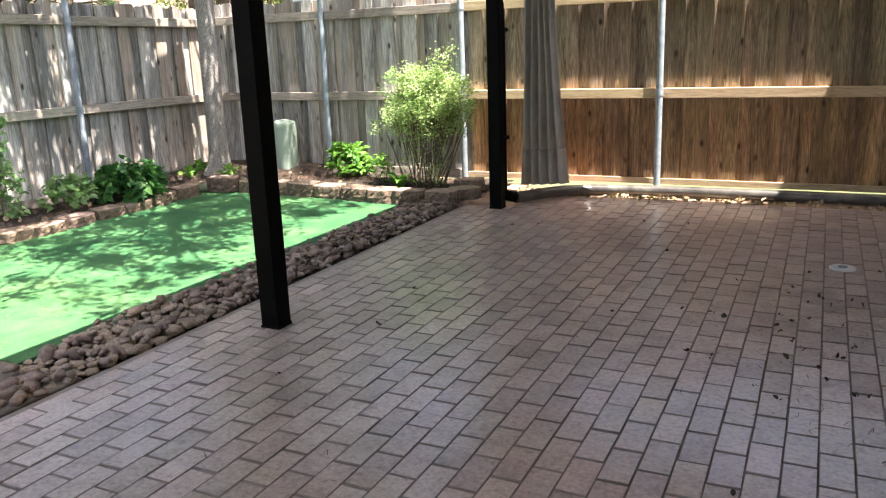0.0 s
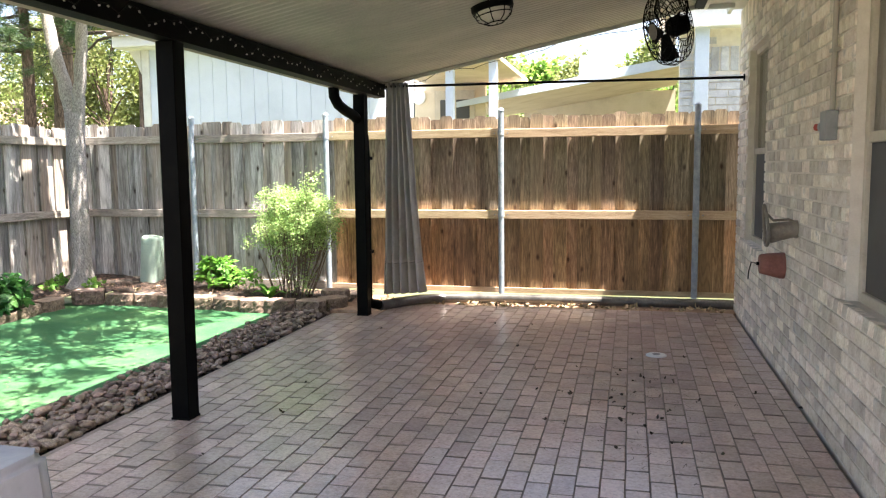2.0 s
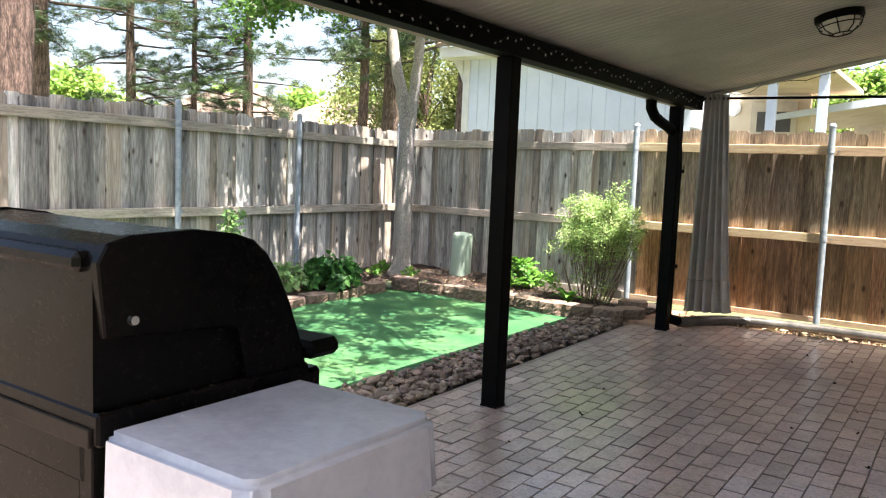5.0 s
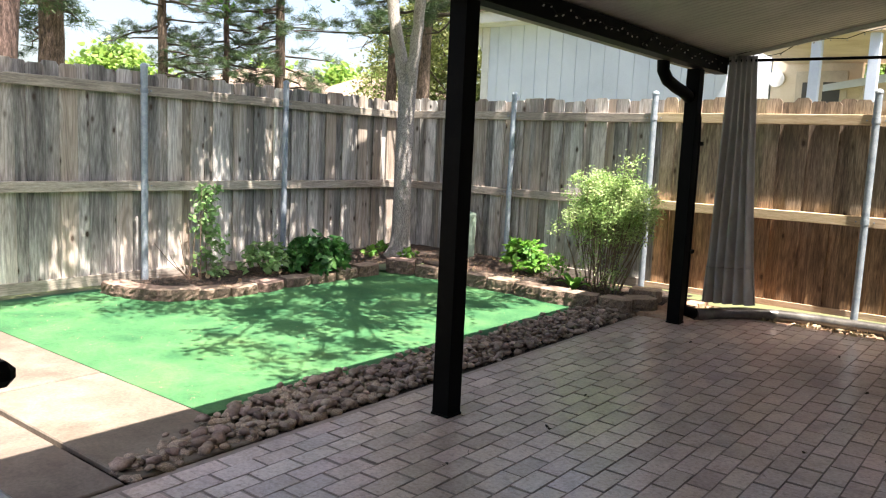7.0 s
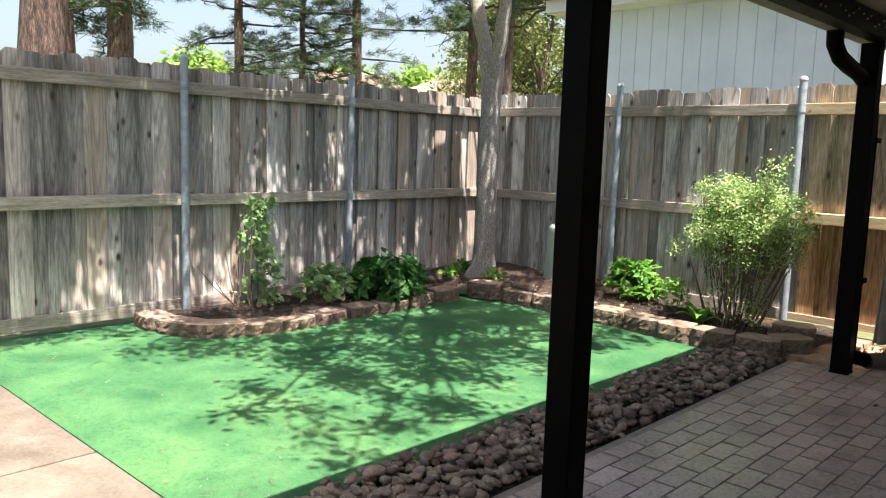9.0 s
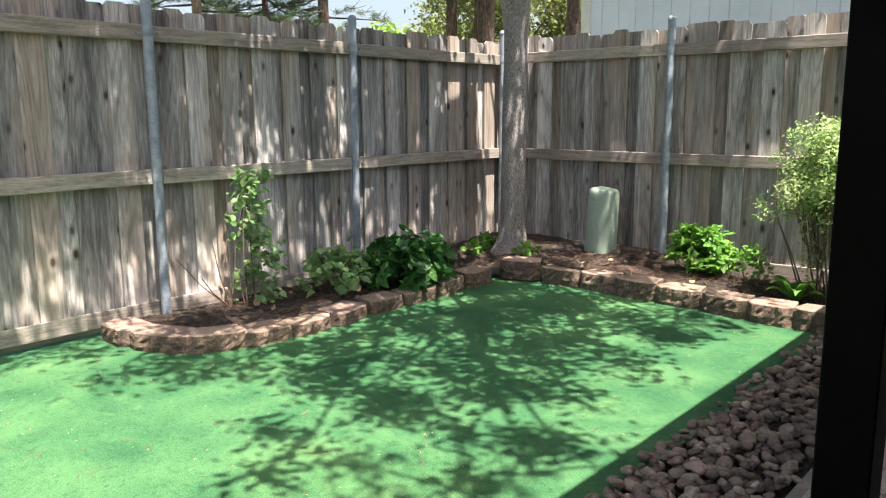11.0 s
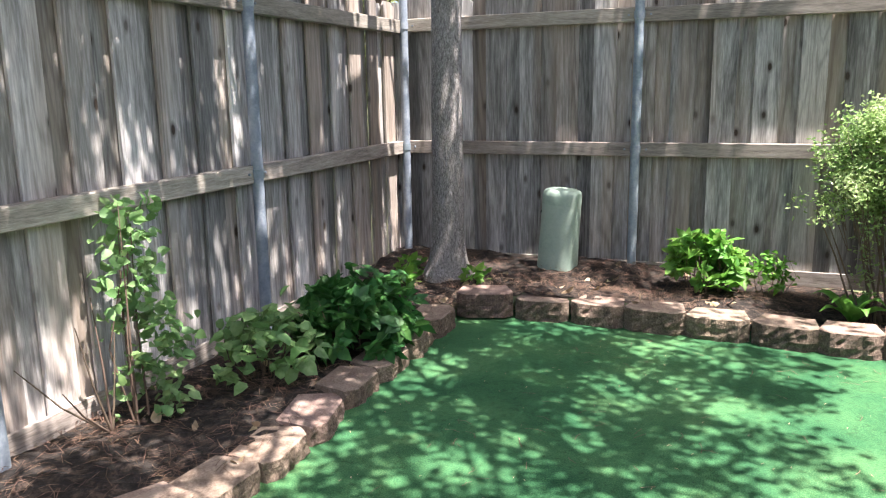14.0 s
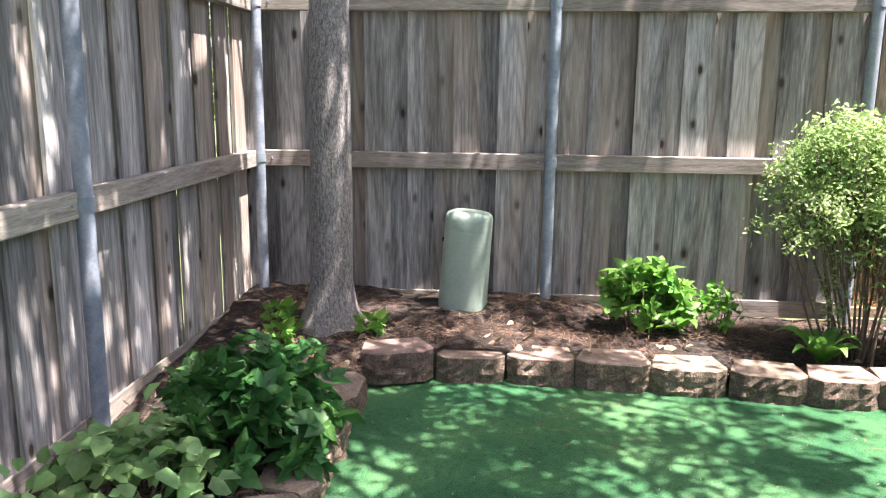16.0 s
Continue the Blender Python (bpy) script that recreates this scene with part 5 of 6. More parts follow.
def corner_tree():
    rng = np.random.default_rng(31)
    t = thing("ash_tree", (-5.965, 6.645, 0.14), "slim grey-barked tree forking above the corner fence", "tree")
    bm = bmesh.new()
    rings = [(-0.08, 0.20), (0.02, 0.15), (0.09, 0.122), (0.22, 0.106), (0.6, 0.101), (1.1, 0.098), (1.6, 0.093), (1.9, 0.10)]
    tube(bm, [(0.01 * math.sin(3 * z) + 0.02 * z, 0.008 * math.cos(4 * z), z) for z, _ in rings], [r for _, r in rings], 22)
    for v in bm.verts:
        if v.co.z < 0.14:
            a = math.atan2(v.co.y, v.co.x)
            k = 1 + 0.28 * max(0, math.sin(3 * a + 1)) * (0.16 - v.co.z) / 0.2
            v.co.x *= k
            v.co.y *= k
    part("trunk", bm, M_BARK, t)
    tips = []
    for ways, r in (([(0.02, 0, 1.72), (-0.04, 0, 2.02), (-0.13, 0.01, 2.35), (-0.22, 0.02, 2.67), (-0.28, 0.03, 3.03), (-0.36, 0.06, 3.6)], 0.078),
                    ([(0.05, 0, 1.74), (0.09, 0, 2.02), (0.14, -0.01, 2.30), (0.18, -0.02, 2.64), (0.22, -0.03, 2.95), (0.30, -0.06, 3.7)], 0.072)):
        bm = bmesh.new()
        fine = [Vector(a).lerp(Vector(b), q) for a, b in zip(ways, ways[1:]) for q in (0, 0.33, 0.67)] + [Vector(ways[-1])]
        fine = [p + Vector((rng.normal(0, 0.006), rng.normal(0, 0.006), 0)) for p in fine]
        tube(bm, fine, [r * (1 - 0.30 * q / len(fine)) * (1 + 0.05 * math.sin(q * 2.1)) for q in range(len(fine))], 14)
        part("limb", bm, M_BARK, t)
        tips.append(ways[-1])
    # boughs that carry the crown out over the turf
    bm = bmesh.new()
    centres, radii, counts = [], [], []
    goals = []
    for tx, ty, tz in [(-3.89, 5.34, 0), (-3.75, 5.70, 0), (-4.11, 4.45, 0), (-4.51, 4.42, 0), (-5.34, 4.47, 0), (-5.48, 5.40, 0), (-4.05, 3.91, 0), (-3.81, 4.02, 0), (-4.65, 3.79, 0),
                       (-5.33, 3.54, 0), (-5.12, 3.81, 0), (-4.47, 5.65, 0), (-4.99, 5.58, 0), (-3.97, 4.99, 0), (-5.32, 4.68, 0), (-5.18, 5.24, 0), (-3.67, 3.60, 0), (-3.70, 3.21, 0),
                       (-4.48, 4.93, 0), (-4.42, 3.21, 0), (-4.01, 5.98, 0), (-5.89, 3.37, 0), (-4.82, 4.76, 0), (-5.46, 4.24, 0), (-5.5, 5.8, 0), (-5.0, 6.0, 0), (-6.1, 4.7, 0),
                       (-5.6, 6.5, 0), (-4.7, 6.75, 0), (-6.05, 3.6, 0), (-5.9, 4.0, 0), (-6.15, 4.3, 0), (-5.9, 5.0, 0.1), (-6.5, 2.6, 1.5), (-6.5, 3.2, 1.5), (-6.5, 3.9, 1.4), (-6.5, 4.6, 1.5), (-6.5, 5.3, 1.3), (-6.5, 6.1, 1.5),
                       (-6.5, 1.1, 1.5), (-6.5, 1.5, 1.45), (-6.5, 1.9, 1.5), (-6.5, 2.3, 1.25), (-6.5, 2.9, 1.3), (-6.5, 3.55, 1.6), (-6.5, 4.4, 0.5),
                       (-6.5, 5.7, 1.6), (-6.5, 0.6, 1.0), (-6.5, 1.3, 0.8), (-6.5, 2.0, 0.7), (-6.5, 2.6, 0.9), (-6.5, 3.1, 0.5), (-6.5, 2.3, 1.7), (-6.5, 2.0, 0.3), (-6.5, 2.4, 0.3), (-6.5, 2.8, 0.25), (-6.5, 3.3, 0.8), (-6.5, 2.6, 0.5), (-6.5, 4.9, 1.2), (-6.5, 5.5, 1.0), (-6.5, 6.2, 1.1), (-6.5, 5.9, 0.5),
                       (-6.5, 3.0, 1.75), (-6.5, 1.6, 1.8), (-5.9, 7.2, 1.3), (-5.2, 7.2, 1.4), (-4.6, 7.2, 1.4), (-6.0, 7.2, 0.6), (-4.9, 7.2, 0.6), (-5.5, 7.2, 0.9)]:
        h = 3.9 + rng.uniform(-0.35, 0.45)
        goals.append((tx + 0.362 * (h - tz) + 5.965, ty - 0.088 * (h - tz) - 6.645, h))
    goals += [(-0.45, -1.5, 3.0), (-0.25, -0.9, 3.2), (-0.75, -1.9, 3.1), (-0.6, -1.2, 3.3), (-0.3, -1.9, 3.25), (-0.9, -1.5, 2.95)]
    for g in goals:
        s = Vector(tips[1] if g[0] > 1.2 else tips[0])
        pts = limb(bm, s, g, 0.026, 0.009, rng, 0.11, 9, 6)
        for k in (6, 7, 8):
            for _ in range(2 if k < 8 else 3):
                q = pts[k] + Vector((rng.normal(0, 0.22), rng.normal(0, 0.22), rng.normal(0, 0.12)))
                limb(bm, pts[k], q, 0.012, 0.004, rng, 0.02, 4, 5)
                centres.append(tuple(q)), radii.append(0.21), counts.append(88)
    part("boughs", bm, M_BARK, t)
    part("crown", leaf_cloud("crown", centres, radii, counts, 0.066, M_LEAF_TREE, rng, 0.5), None, t, "airy green crown")
    return t


corner_tree()


def pine(x, y, radius, height, seed, first=3.2, lean=0.0, branches=40, spread=3.0):
    rng = np.random.default_rng(seed)
    t = thing("pine_tree", (x, y, -0.16), "tall pine with a bare reddish trunk beyond the fence", "pine tree", "pines beyond the fence")
    bm = bmesh.new()
    n = 12
    tube(bm, [(lean * height * k / n + rng.normal(0, 0.03), rng.normal(0, 0.03), height * k / n) for k in range(n + 1)], [radius * (1.15 - 0.75 * k / n) for k in range(n + 1)], 14)
    part("trunk", bm, M_PINEBARK, t)
    bm = bmesh.new()
    centres, radii, counts = [], [], []
    for k in range(branches):
        z = first + (height - first) * (k / branches) ** 1.1
        a = rng.uniform(0, 6.283)
        ln = spread * rng.uniform(0.55, 1.0) * (1 - 0.5 * k / branches)
        foot = Vector((lean * z, 0, z))
        tip = foot + Vector((ln * math.cos(a), ln * math.sin(a), rng.uniform(-0.9, 0.3)))
        pts = limb(bm, foot, tip, 0.045, 0.012, rng, 0.10, 8, 6)
        for j, p in enumerate(pts):
            p.z += 0.35 * math.sin(math.pi * j / 7)
        for p in pts[3:]:
            for _ in range(4):
                q = p + Vector((rng.normal(0, 0.28), rng.normal(0, 0.28), rng.normal(0, 0.13)))
                limb(bm, p, q, 0.010, 0.004, rng, 0.02, 3, 4)
                if rng.random() < 0.62:
                    centres.append(tuple(q)), radii.append(0.17), counts.append(95)
    tagged(part("branch_work", bm, M_BRANCH, t, "thin bare crooked branches"), kind="stuff")
    part("needles", leaf_cloud("needles", centres, radii, counts, 0.17, M_NEEDLE, rng, 0.04, 0.0, (1, 1, 0.6), "needle"), None, t)
    return t


for k, (x, y, r, h, f, ln) in enumerate(((-10.2, 4.11, 0.24, 13, 4.6, 0.0), (-16.65, 6.83, 0.17, 12, 4.2, 0.0), (-16.28, 7.68, 0.25, 13, 4.0, 0.0), (-25.4, 15.9, 0.20, 11, 2.7, 0.0),
                                         (-24.2, 17.7, 0.13, 11, 2.8, 0.0), (-23.0, 19.2, 0.22, 11, 2.6, 0.0), (-15.03, 16.47, 0.15, 12, 4.6, 0.0), (-14.4, 17.02, 0.27, 13, 5.0, 0.0), (-9.99, 13.93, 0.13, 11, 4.5, 0.0))):
    pine(x, y, r, h, 40 + k, f, ln)


def broad_tree(x, y, height, width, seed, leaf, label, clumps=60, per=90, size=0.22, trunk=0.16, low=0.25):
    rng = np.random.default_rng(seed)
    t = thing("broadleaf_tree", (x, y, -0.16), label, "tree", "trees beyond the fences")
    bm = bmesh.new()
    limb(bm, (0, 0, 0), (0, 0, height * 0.6), trunk, trunk * 0.5, rng, 0.05, 7, 9)
    centres, radii, counts = [], [], []
    for k in range(clumps):
        a, h = rng.uniform(0, 6.283), rng.random()
        r = width * math.sqrt(max(0.06, 1 - (2 * h - 0.8) ** 2)) * math.sqrt(rng.uniform(0.1, 1.0))
        c = (r * math.cos(a), r * math.sin(a), height * (low + (1 - low) * h))
        if k % 4 == 0:
            limb(bm, (0, 0, height * (0.2 + 0.35 * h)), c, trunk * 0.3, 0.02, rng, 0.05, 4, 5)
        centres.append(c), radii.append(width * 0.24), counts.append(per)
    part("trunk", bm, M_PINEBARK, t)
    part("crown", leaf_cloud("crown", centres, radii, counts, size, leaf, rng, 0.6), None, t)


for k, (x, y, h, w) in enumerate(((-29.5, 28.5, 4.8, 3.0), (-38, 21, 5.4, 3.0), (-33, 27, 4.8, 3.4), (-40, 33, 5.6, 4.0), (-28, 31, 5.0, 3.6), (-46, 26, 6.0, 4.5), (-44, 10, 5.4, 4.2))):
    broad_tree(x, y, h, w, 60 + k, M_LEAF_FAR, "bright green tree far beyond the fence", 60, 110, 0.34)
for k, (x, y, h, w) in enumerate(((-15.4, 20.0, 6.8, 2.4), (-18.0, 21.5, 6.6, 2.4), (-13.0, 20.6, 7.4, 2.2), (-20.5, 24.0, 6.0, 2.6), (-15.8, 24.5, 8.4, 2.8))):
    broad_tree(x, y, h, w, 70 + k, M_LEAF_WOOD, "thin yellowish thicket tree behind the fence", 95, 110, 0.13, 0.09, 0.12)
for k, (x, y, h, w) in enumerate(((-3.0, 27, 4.9, 2.2), (0.5, 30, 5.6, 2.6), (3.5, 28, 5.2, 2.4), (-6.5, 30, 6.5, 2.8), (8, 30, 7, 3))):
    broad_tree(x, y, h, w, 80 + k, M_LEAF_FAR, "green tree behind the neighbouring roofs", 60, 100, 0.26)
for k, (x, y, h, w) in enumerate(((-3.6, 20, 4.6, 1.4), (-1.6, 21, 4.4, 1.3), (0.4, 22, 5.0, 1.5))):
    broad_tree(x, y, h, w, 95 + k, M_LEAF_WOOD, "thin pale thicket tree behind the patio roofs", 60, 80, 0.12, 0.08, 0.1)


# ---- neighbouring houses ----
def board_wall(bm, x0, x1, y, z0, z1, pitch):
    x = x0
    while x < x1 - 0.02:
        box(bm, (x + 0.003, y, z0), (min(x + pitch, x1) - 0.003, y + 0.03, z1), bevel=0.003)
        x += pitch
    box(bm, (x0, y + 0.012, z0), (x1, y + 0.15, z1))


nb = thing("neighbour_house", (-5.5, 10.5, -0.16), "pale blue sided neighbour house behind the fence", "house", m=Matrix.Identity(4))
bm = bmesh.new()
board_wall(bm, -7.62, -3.70, 10.5, -0.16, 3.32, 0.235)
part("siding_wall", bm, M_SIDING, nb, "pale blue vertical siding")
bm = bmesh.new()
box(bm, (-7.68, 10.47, -0.16), (-7.55, 10.66, 3.32), bevel=0.006)
prism(bm, [(-7.90, 3.33), (-7.68, 3.33), (-7.68, 2.95), (-7.74, 3.1)], "y", 10.45, 10.55)
part("corner_board", bm, M_EAVE, nb)
bm = bmesh.new()
box(bm, (-7.95, 10.2, 3.32), (-3.4, 10.70, 3.36))
box(bm, (-7.97, 10.15, 3.33), (-3.4, 10.2, 3.50), bevel=0.006)
part("eave_board", bm, M_EAVE, nb, "grey-white gutter board")
bm = bmesh.new()
prism(bm, [(10.08, 3.50), (16.0, 5.1), (16.0, 5.16), (10.06, 3.56)], "x", -8.0, -3.35)
part("roof", bm, M_SHINGLE, nb)
bm = bmesh.new()
box(bm, (-7.62, 10.66, -0.16), (-7.5, 16, 3.32))
part("side_wall", bm, M_SIDING, nb)
bm = bmesh.new()
box(bm, (-3.84, 10.64, -0.16), (-3.70, 16, 3.32))
part("side_wall", bm, M_SIDING, nb)
bm = bmesh.new()
box(bm, (-3.68, 12.4, -0.16), (-2.45, 12.55, 3.2))
part("porch_wall", bm, M_CREAM, nb)
door = bmesh.new()
box(door, (-3.32, 12.36, -0.1), (-2.62, 12.40, 2.72), bevel=0.006)
door = part("porch_door", door, M_TRIM, nb, "cream glazed porch door")
for i in range(2):
    for j in range(4):
        bm = bmesh.new()
        box(bm, (-3.22 + i * 0.28, 12.352, 1.1 + j * 0.38), (-2.99 + i * 0.28, 12.362, 1.42 + j * 0.38))
        part("pane", bm, M_SCREEN, door)
bm = bmesh.new()
tube(bm, [(-3.60, 12.39, 2.62), (-3.60, 12.36, 2.62)], 0.12, 20)
part("wall_plate", bm, M_WHITE, nb, "round white wall ornament")
bm = bmesh.new()
box(bm, (-3.45, 9.6, 2.83), (-1.75, 12.6, 2.89))
box(bm, (-3.45, 9.57, 2.83), (-1.72, 9.60, 2.97), bevel=0.004)
part("porch_roof", bm, M_TAN, nb, "tan porch ceiling with pale fascia")
for x in (-2.44, -1.845):
    bm = bmesh.new()
    box(bm, (x - 0.055, 9.66, -0.16), (x + 0.055, 9.77, 2.83), bevel=0.006)
    part("porch_post", bm, M_SIDING, nb, "pale blue porch post")

nb2 = thing("neighbour_patio", (-0.5, 12.5, -0.16), "sloping tan patio roof of the next house", "patio roof", m=Matrix.Identity(4))
bm = bmesh.new()
prism(bm, [(-2.80, 2.44), (0.80, 2.99), (0.80, 3.03), (-2.80, 2.48)], "y", 12.06, 15.5)
part("ceiling", bm, M_TAN, nb2)
bm = bmesh.new()
prism(bm, [(-2.86, 2.40), (0.84, 2.965), (0.84, 3.13), (-2.86, 2.49)], "y", 12.0, 12.05)
part("fascia", bm, M_SIDING, nb2, "pale blue fascia board")
bm = bmesh.new()
box(bm, (-2.2, 15.5, -0.16), (0.8, 15.6, 2.9))
part("back_wall", bm, M_CREAM, nb2)
bm = bmesh.new()
tube(bm, [(-0.75, 14.2, 2.8), (-0.75, 14.2, 3.42)], 0.26, 6)
part("roof_vent", bm, M_SIDING, nb2, "pale blue roof vent")

nb3 = thing("brick_house", (1.8, 10.9, -0.16), "grey painted brick house with white trim", "house", m=Matrix.Identity(4))
bm = bmesh.new()
box(bm, (0.62, 10.95, -0.16), (5.0, 11.2, 3.35))
part("wall_core", bm, M_MORTAR, nb3)
bm = bmesh.new()
for r in range(14, 32):
    for c in range(-1, 8):
        x = 0.62 + c * 0.33 + (r % 2) * 0.165
        x0, x1 = max(x, 0.62), min(x + 0.318, 3.0)
        if x1 - x0 > 0.05 and not (1.02 < (x0 + x1) / 2 < 2.2 and r > 26):
            box(bm, (x0, 10.93, r * 0.105 - 0.16), (x1, 10.952, r * 0.105 - 0.068))
tagged(part("brick_facing", bm, M_GREYBRICK, nb3), kind="stuff")
bm = bmesh.new()
box(bm, (0.80, 10.60, -0.16), (0.98, 10.78, 3.34), bevel=0.006)
part("porch_post", bm, M_SIDING, nb3, "pale blue porch post")
bm = bmesh.new()
box(bm, (0.45, 10.5, 3.30), (5.0, 11.3, 3.36))
box(bm, (0.45, 10.45, 3.26), (5.0, 10.5, 3.52), bevel=0.006)
part("eave_board", bm, M_WHITE, nb3)
for k in range(9):
    bm = bmesh.new()
    box(bm, (1.04 + k * 0.13, 10.925, 2.72), (1.14 + k * 0.13, 10.951, 3.05), bevel=0.004)
    part("soldier_brick", bm, M_GREYBRICK, nb3)
bm = bmesh.new()
prism(bm, [(10.40, 3.52), (15, 5.0), (15, 5.06), (10.38, 3.58)], "x", 0.3, 6.0)
part("roof", bm, M_SHINGLE, nb3)
bm = bmesh.new()
box(bm, (0.45, 12.2, 3.3), (0.62, 15, 4.3))
part("gable_wall", bm, M_CREAM, nb3)


def far_house(x, y, w, d, wall, roof, a):
    h = thing("far_house", (x, y, -0.16), "tan hip-roofed house far beyond the fence", "house", "far houses", m=pose(x, y, -0.16, 0, 0, a))
    bm = bmesh.new()
    box(bm, (-w / 2, -d / 2, 0), (w / 2, d / 2, wall))
    part("wall", bm, M_CREAM, h)
    bm = bmesh.new()
    ring = [bm.verts.new((sx * (w / 2 + 0.5), sy * (d / 2 + 0.5), wall)) for sx, sy in ((-1, -1), (1, -1), (1, 1), (-1, 1))]
    a0, a1 = bm.verts.new((-w * 0.14, 0, roof)), bm.verts.new((w * 0.14, 0, roof))
    bm.faces.new((ring[0], ring[1], a1, a0)), bm.faces.new((ring[1], ring[2], a1)), bm.faces.new((ring[2], ring[3], a0, a1)), bm.faces.new((ring[3], ring[0], a0)), bm.faces.new(ring[::-1])
    part("roof", bm, M_SHINGLE, h)
    for k in range(2):
        bm = bmesh.new()
        box(bm, (-w * 0.3 + k * w * 0.45, -d / 2 - 0.03, 1.0), (-w * 0.3 + k * w * 0.45 + 1.3, -d / 2 - 0.002, 2.2))
        part("window", bm, M_SCREEN, h)


far_house(-27.5, 22.5, 9, 7, 2.6, 4.6, 35)
far_house(-22.5, 24.5, 8, 7, 2.6, 4.3, 35)

# ---- litter ----
def straw(name, label, places, length, material, rng, lift=0.006):
    """Thin fallen needles, one triangle pair each, lying at the given places."""
    p = np.asarray(places)
    n = len(p)
    a = rng.uniform(0, 6.283, n)
    ln = length * rng.uniform(0.4, 1.2, n)
    d = np.stack([np.cos(a) * ln, np.sin(a) * ln, rng.normal(0, 0.05, n) * ln], 1)
    s = np.stack([-np.sin(a), np.cos(a), np.zeros(n)], 1) * 0.0012
    bend = np.stack([-np.sin(a), np.cos(a), np.zeros(n)], 1) * (rng.normal(0, 0.12, n) * ln)[:, None]
    z = np.array([0, 0, lift])
    v = np.stack([p - s + z, p + s + z, p + d / 2 + bend + s + z + (0, 0, 0.003), p + d / 2 + bend - s + z + (0, 0, 0.003), p + d + s + z, p + d - s + z], 1).reshape(-1, 3)
    f = [t for i in range(0, 6 * n, 6) for t in ((i, i + 1, i + 2, i + 3), (i + 3, i + 2, i + 4, i + 5))]
    ob = new(name, scatter_mesh(name, v, f, material))
    return tagged(ob, label, "pine straw", kind="stuff")


rng = np.random.default_rng(51)
pl = []
while len(pl) < 5500:
    x, y = rng.uniform(-6.5, -2.7), rng.uniform(3.35, 7.2)
    if in_soil(x, y) and (noise.noise((x * 1.9, y * 1.9, 5)) > 0.0 or rng.random() < 0.25):
        pl.append((x, y, bed_height(x, y)))
straw("bed_straw", "fallen reddish pine needles over the mulch", pl, 0.11, M_STRAW, rng, 0.016)
pl = []
while len(pl) < 170:
    x, y = rng.uniform(-6.4, -3.5), rng.uniform(2.25, 6.1)
    if not inside_bed(x, y) and (noise.noise((x * 1.4, y * 1.4, 9)) > 0.1 or rng.random() < 0.12):
        pl.append((x, y, 0.004))
straw("turf_straw", "dry pine needles scattered on the turf", pl, 0.08, M_STRAW, rng, 0.004)
pl = []
while len(pl) < 240:
    x, y = rng.uniform(-6.4, -3.4), rng.uniform(2.25, 6.1)
    if not inside_bed(x, y):
        pl.append((x, y, 0.004))
straw("turf_flecks", "tiny pale flecks of dry litter on the turf", pl, 0.016, M_DRYLEAF, rng, 0.004)
pl = [(rng.normal(0.0, 0.28), rng.normal(3.6, 0.55), 0.0) for _ in range(130)] + [(rng.uniform(-2.5, 0.9), rng.uniform(1.5, 6.9), 0.0) for _ in range(50)]
straw("patio_twigs", "dark twigs and debris on the patio", pl, 0.06, M_DEBRIS, rng, 0.003)
pts = [(rng.normal(0.05, 0.35), rng.normal(3.7, 0.8), 0.008) for _ in range(40)] + [(rng.uniform(-2.5, 0.9), rng.uniform(2, 6.9), 0.008) for _ in range(18)]
ob = new("patio_crumbs", leaf_cloud("patio_crumbs", pts, [0.012] * len(pts), [2] * len(pts), 0.026, M_DEBRIS, rng, 0.6, 0, (1, 1, 0.1)))
tagged(ob, "dark crumbs and curled leaves on the patio", "leaf litter", kind="stuff")
pts = []
for _ in range(170):
    x = rng.uniform(-2.6, 0.9)
    pts.append((x, rng.uniform(6.93, 7.09), 0.012))
for _ in range(120):
    x, y = rng.uniform(-6.4, -3.0), rng.uniform(3.5, 7.1)
    if in_soil(x, y):
        pts.append((x, y, bed_height(x, y) + 0.01))
ob = new("dry_leaves", leaf_cloud("dry_leaves", pts, [0.015] * len(pts), [2] * len(pts), 0.05, M_DRYLEAF, rng, 0.6, 0, (1, 1, 0.2)))
tagged(ob, "pale dry leaves along the fence foot and bed", "leaf litter", kind="stuff")

# ---- stones of the gravel strip ----
rows = pebble_places()
near = [r for r in rows if r[1] < 3.4][:290]
rest = [r for r in rows if r not in near]
for x, y, z, r, k, a, tilt in near:
    part("stone", PEBBLES[k], None, gravel, "", Matrix.LocRotScale((x, y, z), Euler((tilt, -tilt, a)), (r * 1.25, r * 0.95, r)))
verts, faces, base = [], [], 0
for x, y, z, r, k, a, tilt in rest:
    m = Matrix.LocRotScale((x, y, z), Euler((tilt, -tilt, a)), (r * 1.25, r * 0.95, r))
    me = PEBBLES[k]
    verts += [tuple(m @ v.co) for v in me.vertices]
    faces += [tuple(i + base for i in p.vertices) for p in me.polygons]
    base += len(me.vertices)
tagged(part("loose_stones", scatter_mesh("loose_stones", np.array(verts), faces, M_STONE, True), None, gravel), kind="stuff")


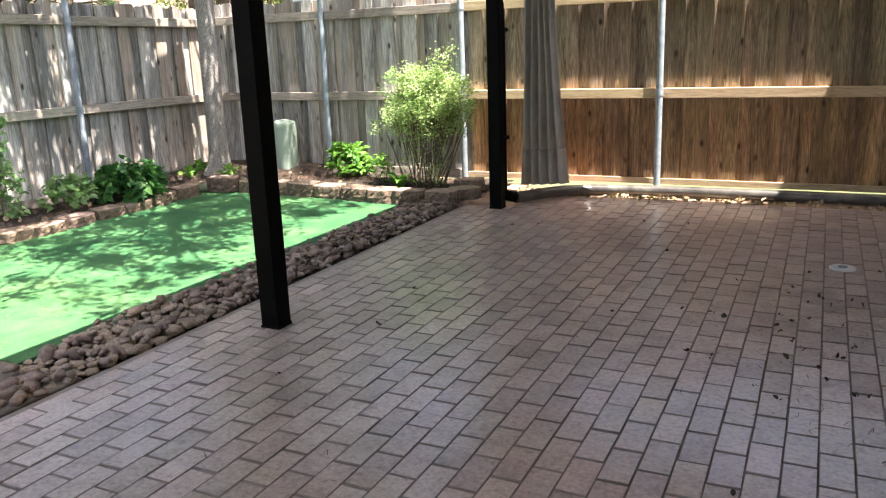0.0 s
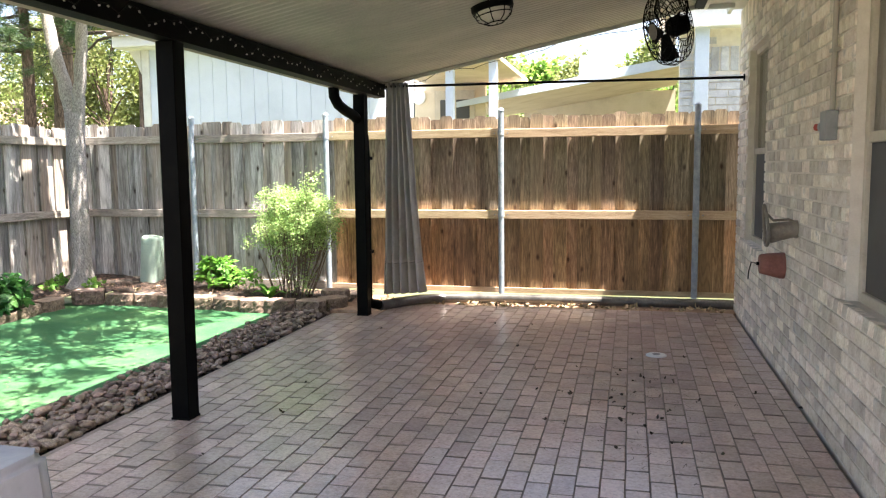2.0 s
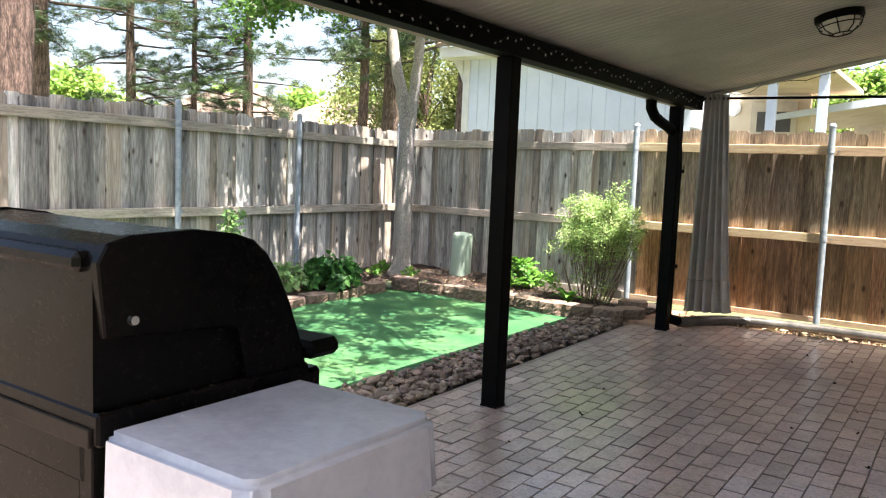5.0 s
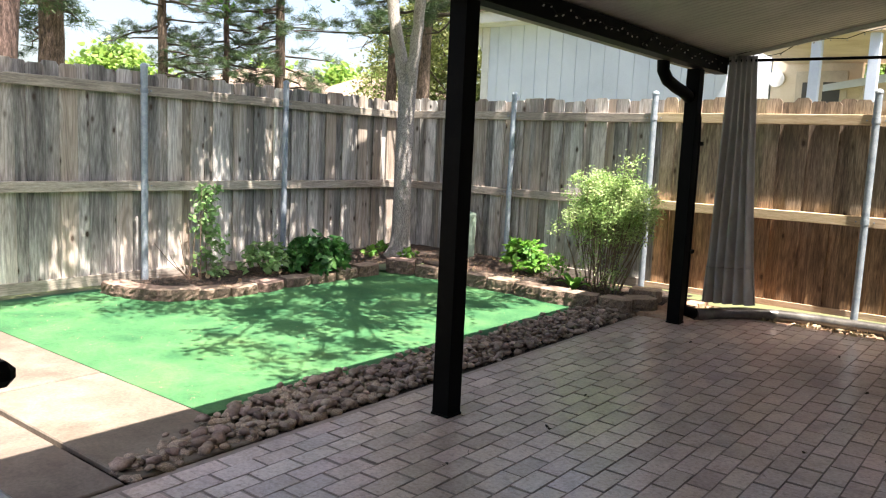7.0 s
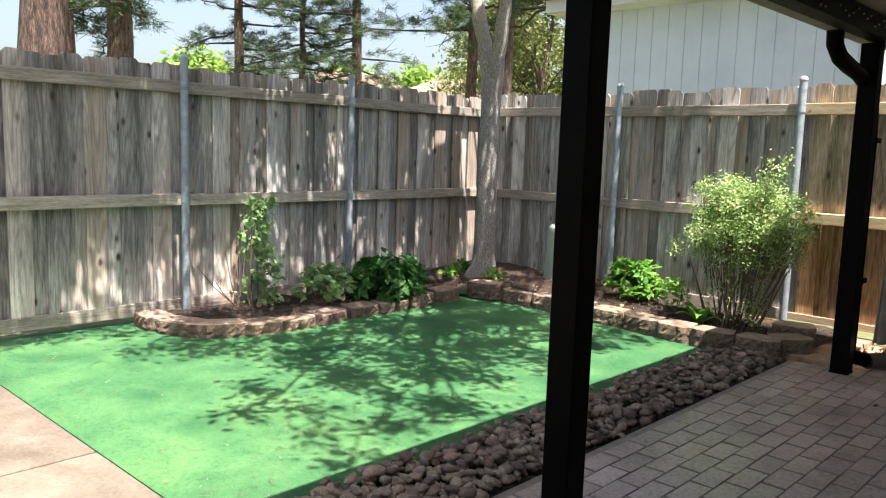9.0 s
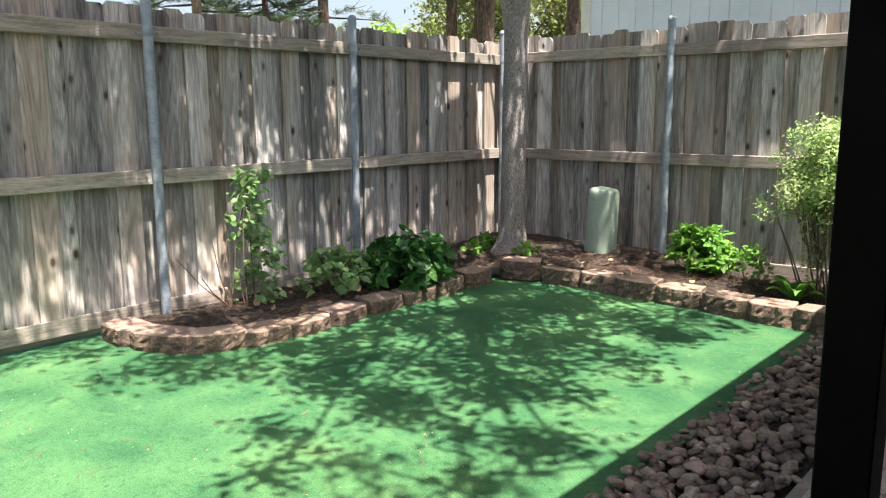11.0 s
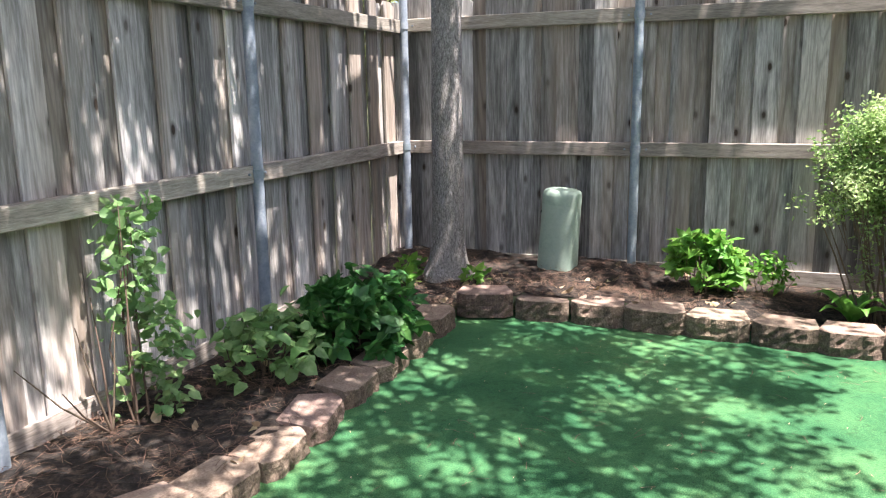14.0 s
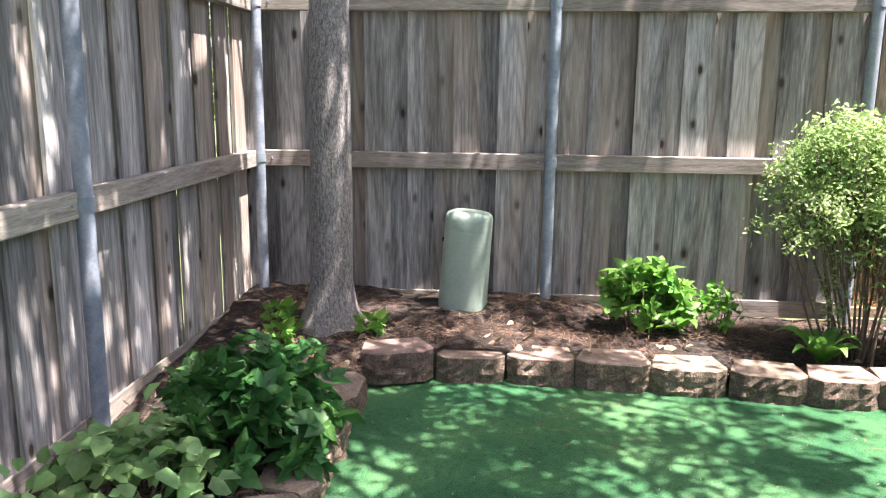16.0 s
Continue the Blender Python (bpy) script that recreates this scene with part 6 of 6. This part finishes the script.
# ---- bricks of the house wall ----
def chamfer_box(lx, ly, lz, c, face):
    """A block with one chamfered face: "x" (looking to -x) or "z" (looking up)."""
    bm = bmesh.new()
    if face == "x":
        rings = [[(lx, -ly / 2, -lz / 2), (lx, ly / 2, -lz / 2), (lx, ly / 2, lz / 2), (lx, -ly / 2, lz / 2)],
                 [(c, -ly / 2, -lz / 2), (c, ly / 2, -lz / 2), (c, ly / 2, lz / 2), (c, -ly / 2, lz / 2)],
                 [(0, -ly / 2 + c, -lz / 2 + c), (0, ly / 2 - c, -lz / 2 + c), (0, ly / 2 - c, lz / 2 - c), (0, -ly / 2 + c, lz / 2 - c)]]
    else:
        rings = [[(-lx / 2, -ly / 2, -lz), (lx / 2, -ly / 2, -lz), (lx / 2, ly / 2, -lz), (-lx / 2, ly / 2, -lz)],
                 [(-lx / 2, -ly / 2, -c), (lx / 2, -ly / 2, -c), (lx / 2, ly / 2, -c), (-lx / 2, ly / 2, -c)],
                 [(-lx / 2 + c, -ly / 2 + c, 0), (lx / 2 - c, -ly / 2 + c, 0), (lx / 2 - c, ly / 2 - c, 0), (-lx / 2 + c, ly / 2 - c, 0)]]
    rv = [[bm.verts.new(p) for p in ring] for ring in rings]
    for a, b in zip(rv, rv[1:]):
        for k in range(4):
            bm.faces.new((a[k], a[(k + 1) % 4], b[(k + 1) % 4], b[k]))
    bm.faces.new(rv[-1])
    bmesh.ops.recalc_face_normals(bm, faces=bm.faces)
    return bm


BRICK = mesh_of("brick", chamfer_box(0.012, 0.196, 0.063, 0.003, "x"), M_BRICK)
M_BRICK_FAR = M_BRICK.copy()
M_BRICK_FAR.name = "whitewashed_brick_islands"
_n = M_BRICK_FAR.node_tree
_geo = [n for n in _n.nodes if n.type == 'NEW_GEOMETRY'][0] if any(n.type == 'NEW_GEOMETRY' for n in _n.nodes) else _n.nodes.new("ShaderNodeNewGeometry")
_obj = [n for n in _n.nodes if n.type == 'OBJECT_INFO'][0]
for _l in list(_obj.outputs["Random"].links):
    _n.links.new(_geo.outputs["Random Per Island"], _l.to_socket)
verts, faces = [], []
made = 0
rng = random.Random(4)
for row in range(35):
    z = 0.005 + 0.0375 + row * 0.0745
    y = 7.065 - 0.10 + (row % 2) * 0.103
    first = True
    while y > 1.2:
        spans = [(y - 0.098, y + 0.098)]
        if first and row % 2:
            spans = [(6.965, 7.06)]
            y = 7.012
        lo, hi = spans[0]
        for wy0, wy1, wz0, wz1 in WINDOWS:
            if wz0 - 0.09 < z < wz1 + 0.02 and hi > wy0 - 0.005 and lo < wy1 + 0.005:
                if lo < wy0 - 0.05:
                    hi = wy0 - 0.006
                elif hi > wy1 + 0.05:
                    lo = wy1 + 0.006
                else:
                    lo = hi = 0
        if hi - lo > 0.04:
            dx = WALL_X + rng.uniform(-0.002, 0.002)
            if 3.15 < y < 4.75 and hi - lo > 0.19 and made < 300:
                part("brick", BRICK, None, house, "", pose(dx, (lo + hi) / 2, z, 0, 0, rng.uniform(-0.3, 0.3)))
                made += 1
            else:
                b = len(verts)
                src = [(v.co.x + dx, v.co.y * (hi - lo) / 0.196 + (lo + hi) / 2, v.co.z + z) for v in BRICK.vertices]
                verts += src
                faces += [tuple(i + b for i in p.vertices) for p in BRICK.polygons]
        y -= 0.206 if not (first and row % 2) else 0.154
        first = False
k = 0
y = 7.03
while y > 1.2:
    b = len(verts)
    verts += [(v.co.x + WALL_X - 0.004, v.co.z + y, v.co.y * 1.0 + 2.722) for v in BRICK.vertices]
    faces += [tuple(i + b for i in p.vertices)[::-1] for p in BRICK.polygons]
    y -= 0.0745
tagged(part("far_bricks", scatter_mesh("far_bricks", np.array(verts), faces, M_BRICK_FAR), None, house), kind="stuff")

# ---- pavers ----
PW, PL = 0.107, 0.2212
PAVERS = [mesh_of("paver", chamfer_box(PW - w, PL - l, 0.012, 0.0032, "z"), M_PAVER) for w, l in ((0.002, 0.010), (0.003, 0.012), (0.0015, 0.009))]
for me in PAVERS:
    me.materials.append(M_JOINT)
    me.polygons.foreach_set("material_index", [1] * 8 + [0])
M_PAVER_FAR = M_PAVER.copy()
M_PAVER_FAR.name = "stamped_paver_islands"
_n = M_PAVER_FAR.node_tree
_geo = _n.nodes.new("ShaderNodeNewGeometry")
_obj = [n for n in _n.nodes if n.type == 'OBJECT_INFO'][0]
for _l in list(_obj.outputs["Random"].links):
    _n.links.new(_geo.outputs["Random Per Island"], _l.to_socket)
verts, faces, made = [], [], 0
rng = random.Random(8)
for c in range(35):
    x = -2.818 + (c + 0.5) * PW
    y = 2.552 + (18.5 + (c % 2) / 2) * PL
    if PAVER_Y1 - y - PL / 2 > 0.03:
        b = len(verts)
        gap = PAVER_Y1 - y - PL / 2
        verts += [(v.co.x + x, v.co.y * (gap - 0.012) / (PL - 0.010) + PAVER_Y1 - gap / 2, v.co.z) for v in PAVERS[0].vertices]
        faces += [tuple(i + b for i in p.vertices) for p in PAVERS[0].polygons]
    while y > -3.5:
        me = rng.choice(PAVERS)
        m = pose(x + rng.uniform(-0.001, 0.001), y + rng.uniform(-0.002, 0.002), rng.uniform(-0.0016, 0.0012), rng.uniform(-0.75, 0.75), rng.uniform(-0.9, 0.9), rng.uniform(-0.6, 0.6))
        if 2.2 < y < 4.1 and made < 300:
            part("paver", me, None, patio, "", m)
            made += 1
        else:
            b = len(verts)
            verts += [tuple(m @ v.co) for v in me.vertices]
            faces += [tuple(i + b for i in p.vertices) for p in me.polygons]
        y -= PL
me = scatter_mesh("far_pavers", np.array(verts), faces, M_PAVER_FAR)
me.materials.append(M_JOINT)
me.polygons.foreach_set("material_index", ([1] * 8 + [0]) * (len(faces) // 9))
tagged(part("far_pavers", me, None, patio), kind="stuff")
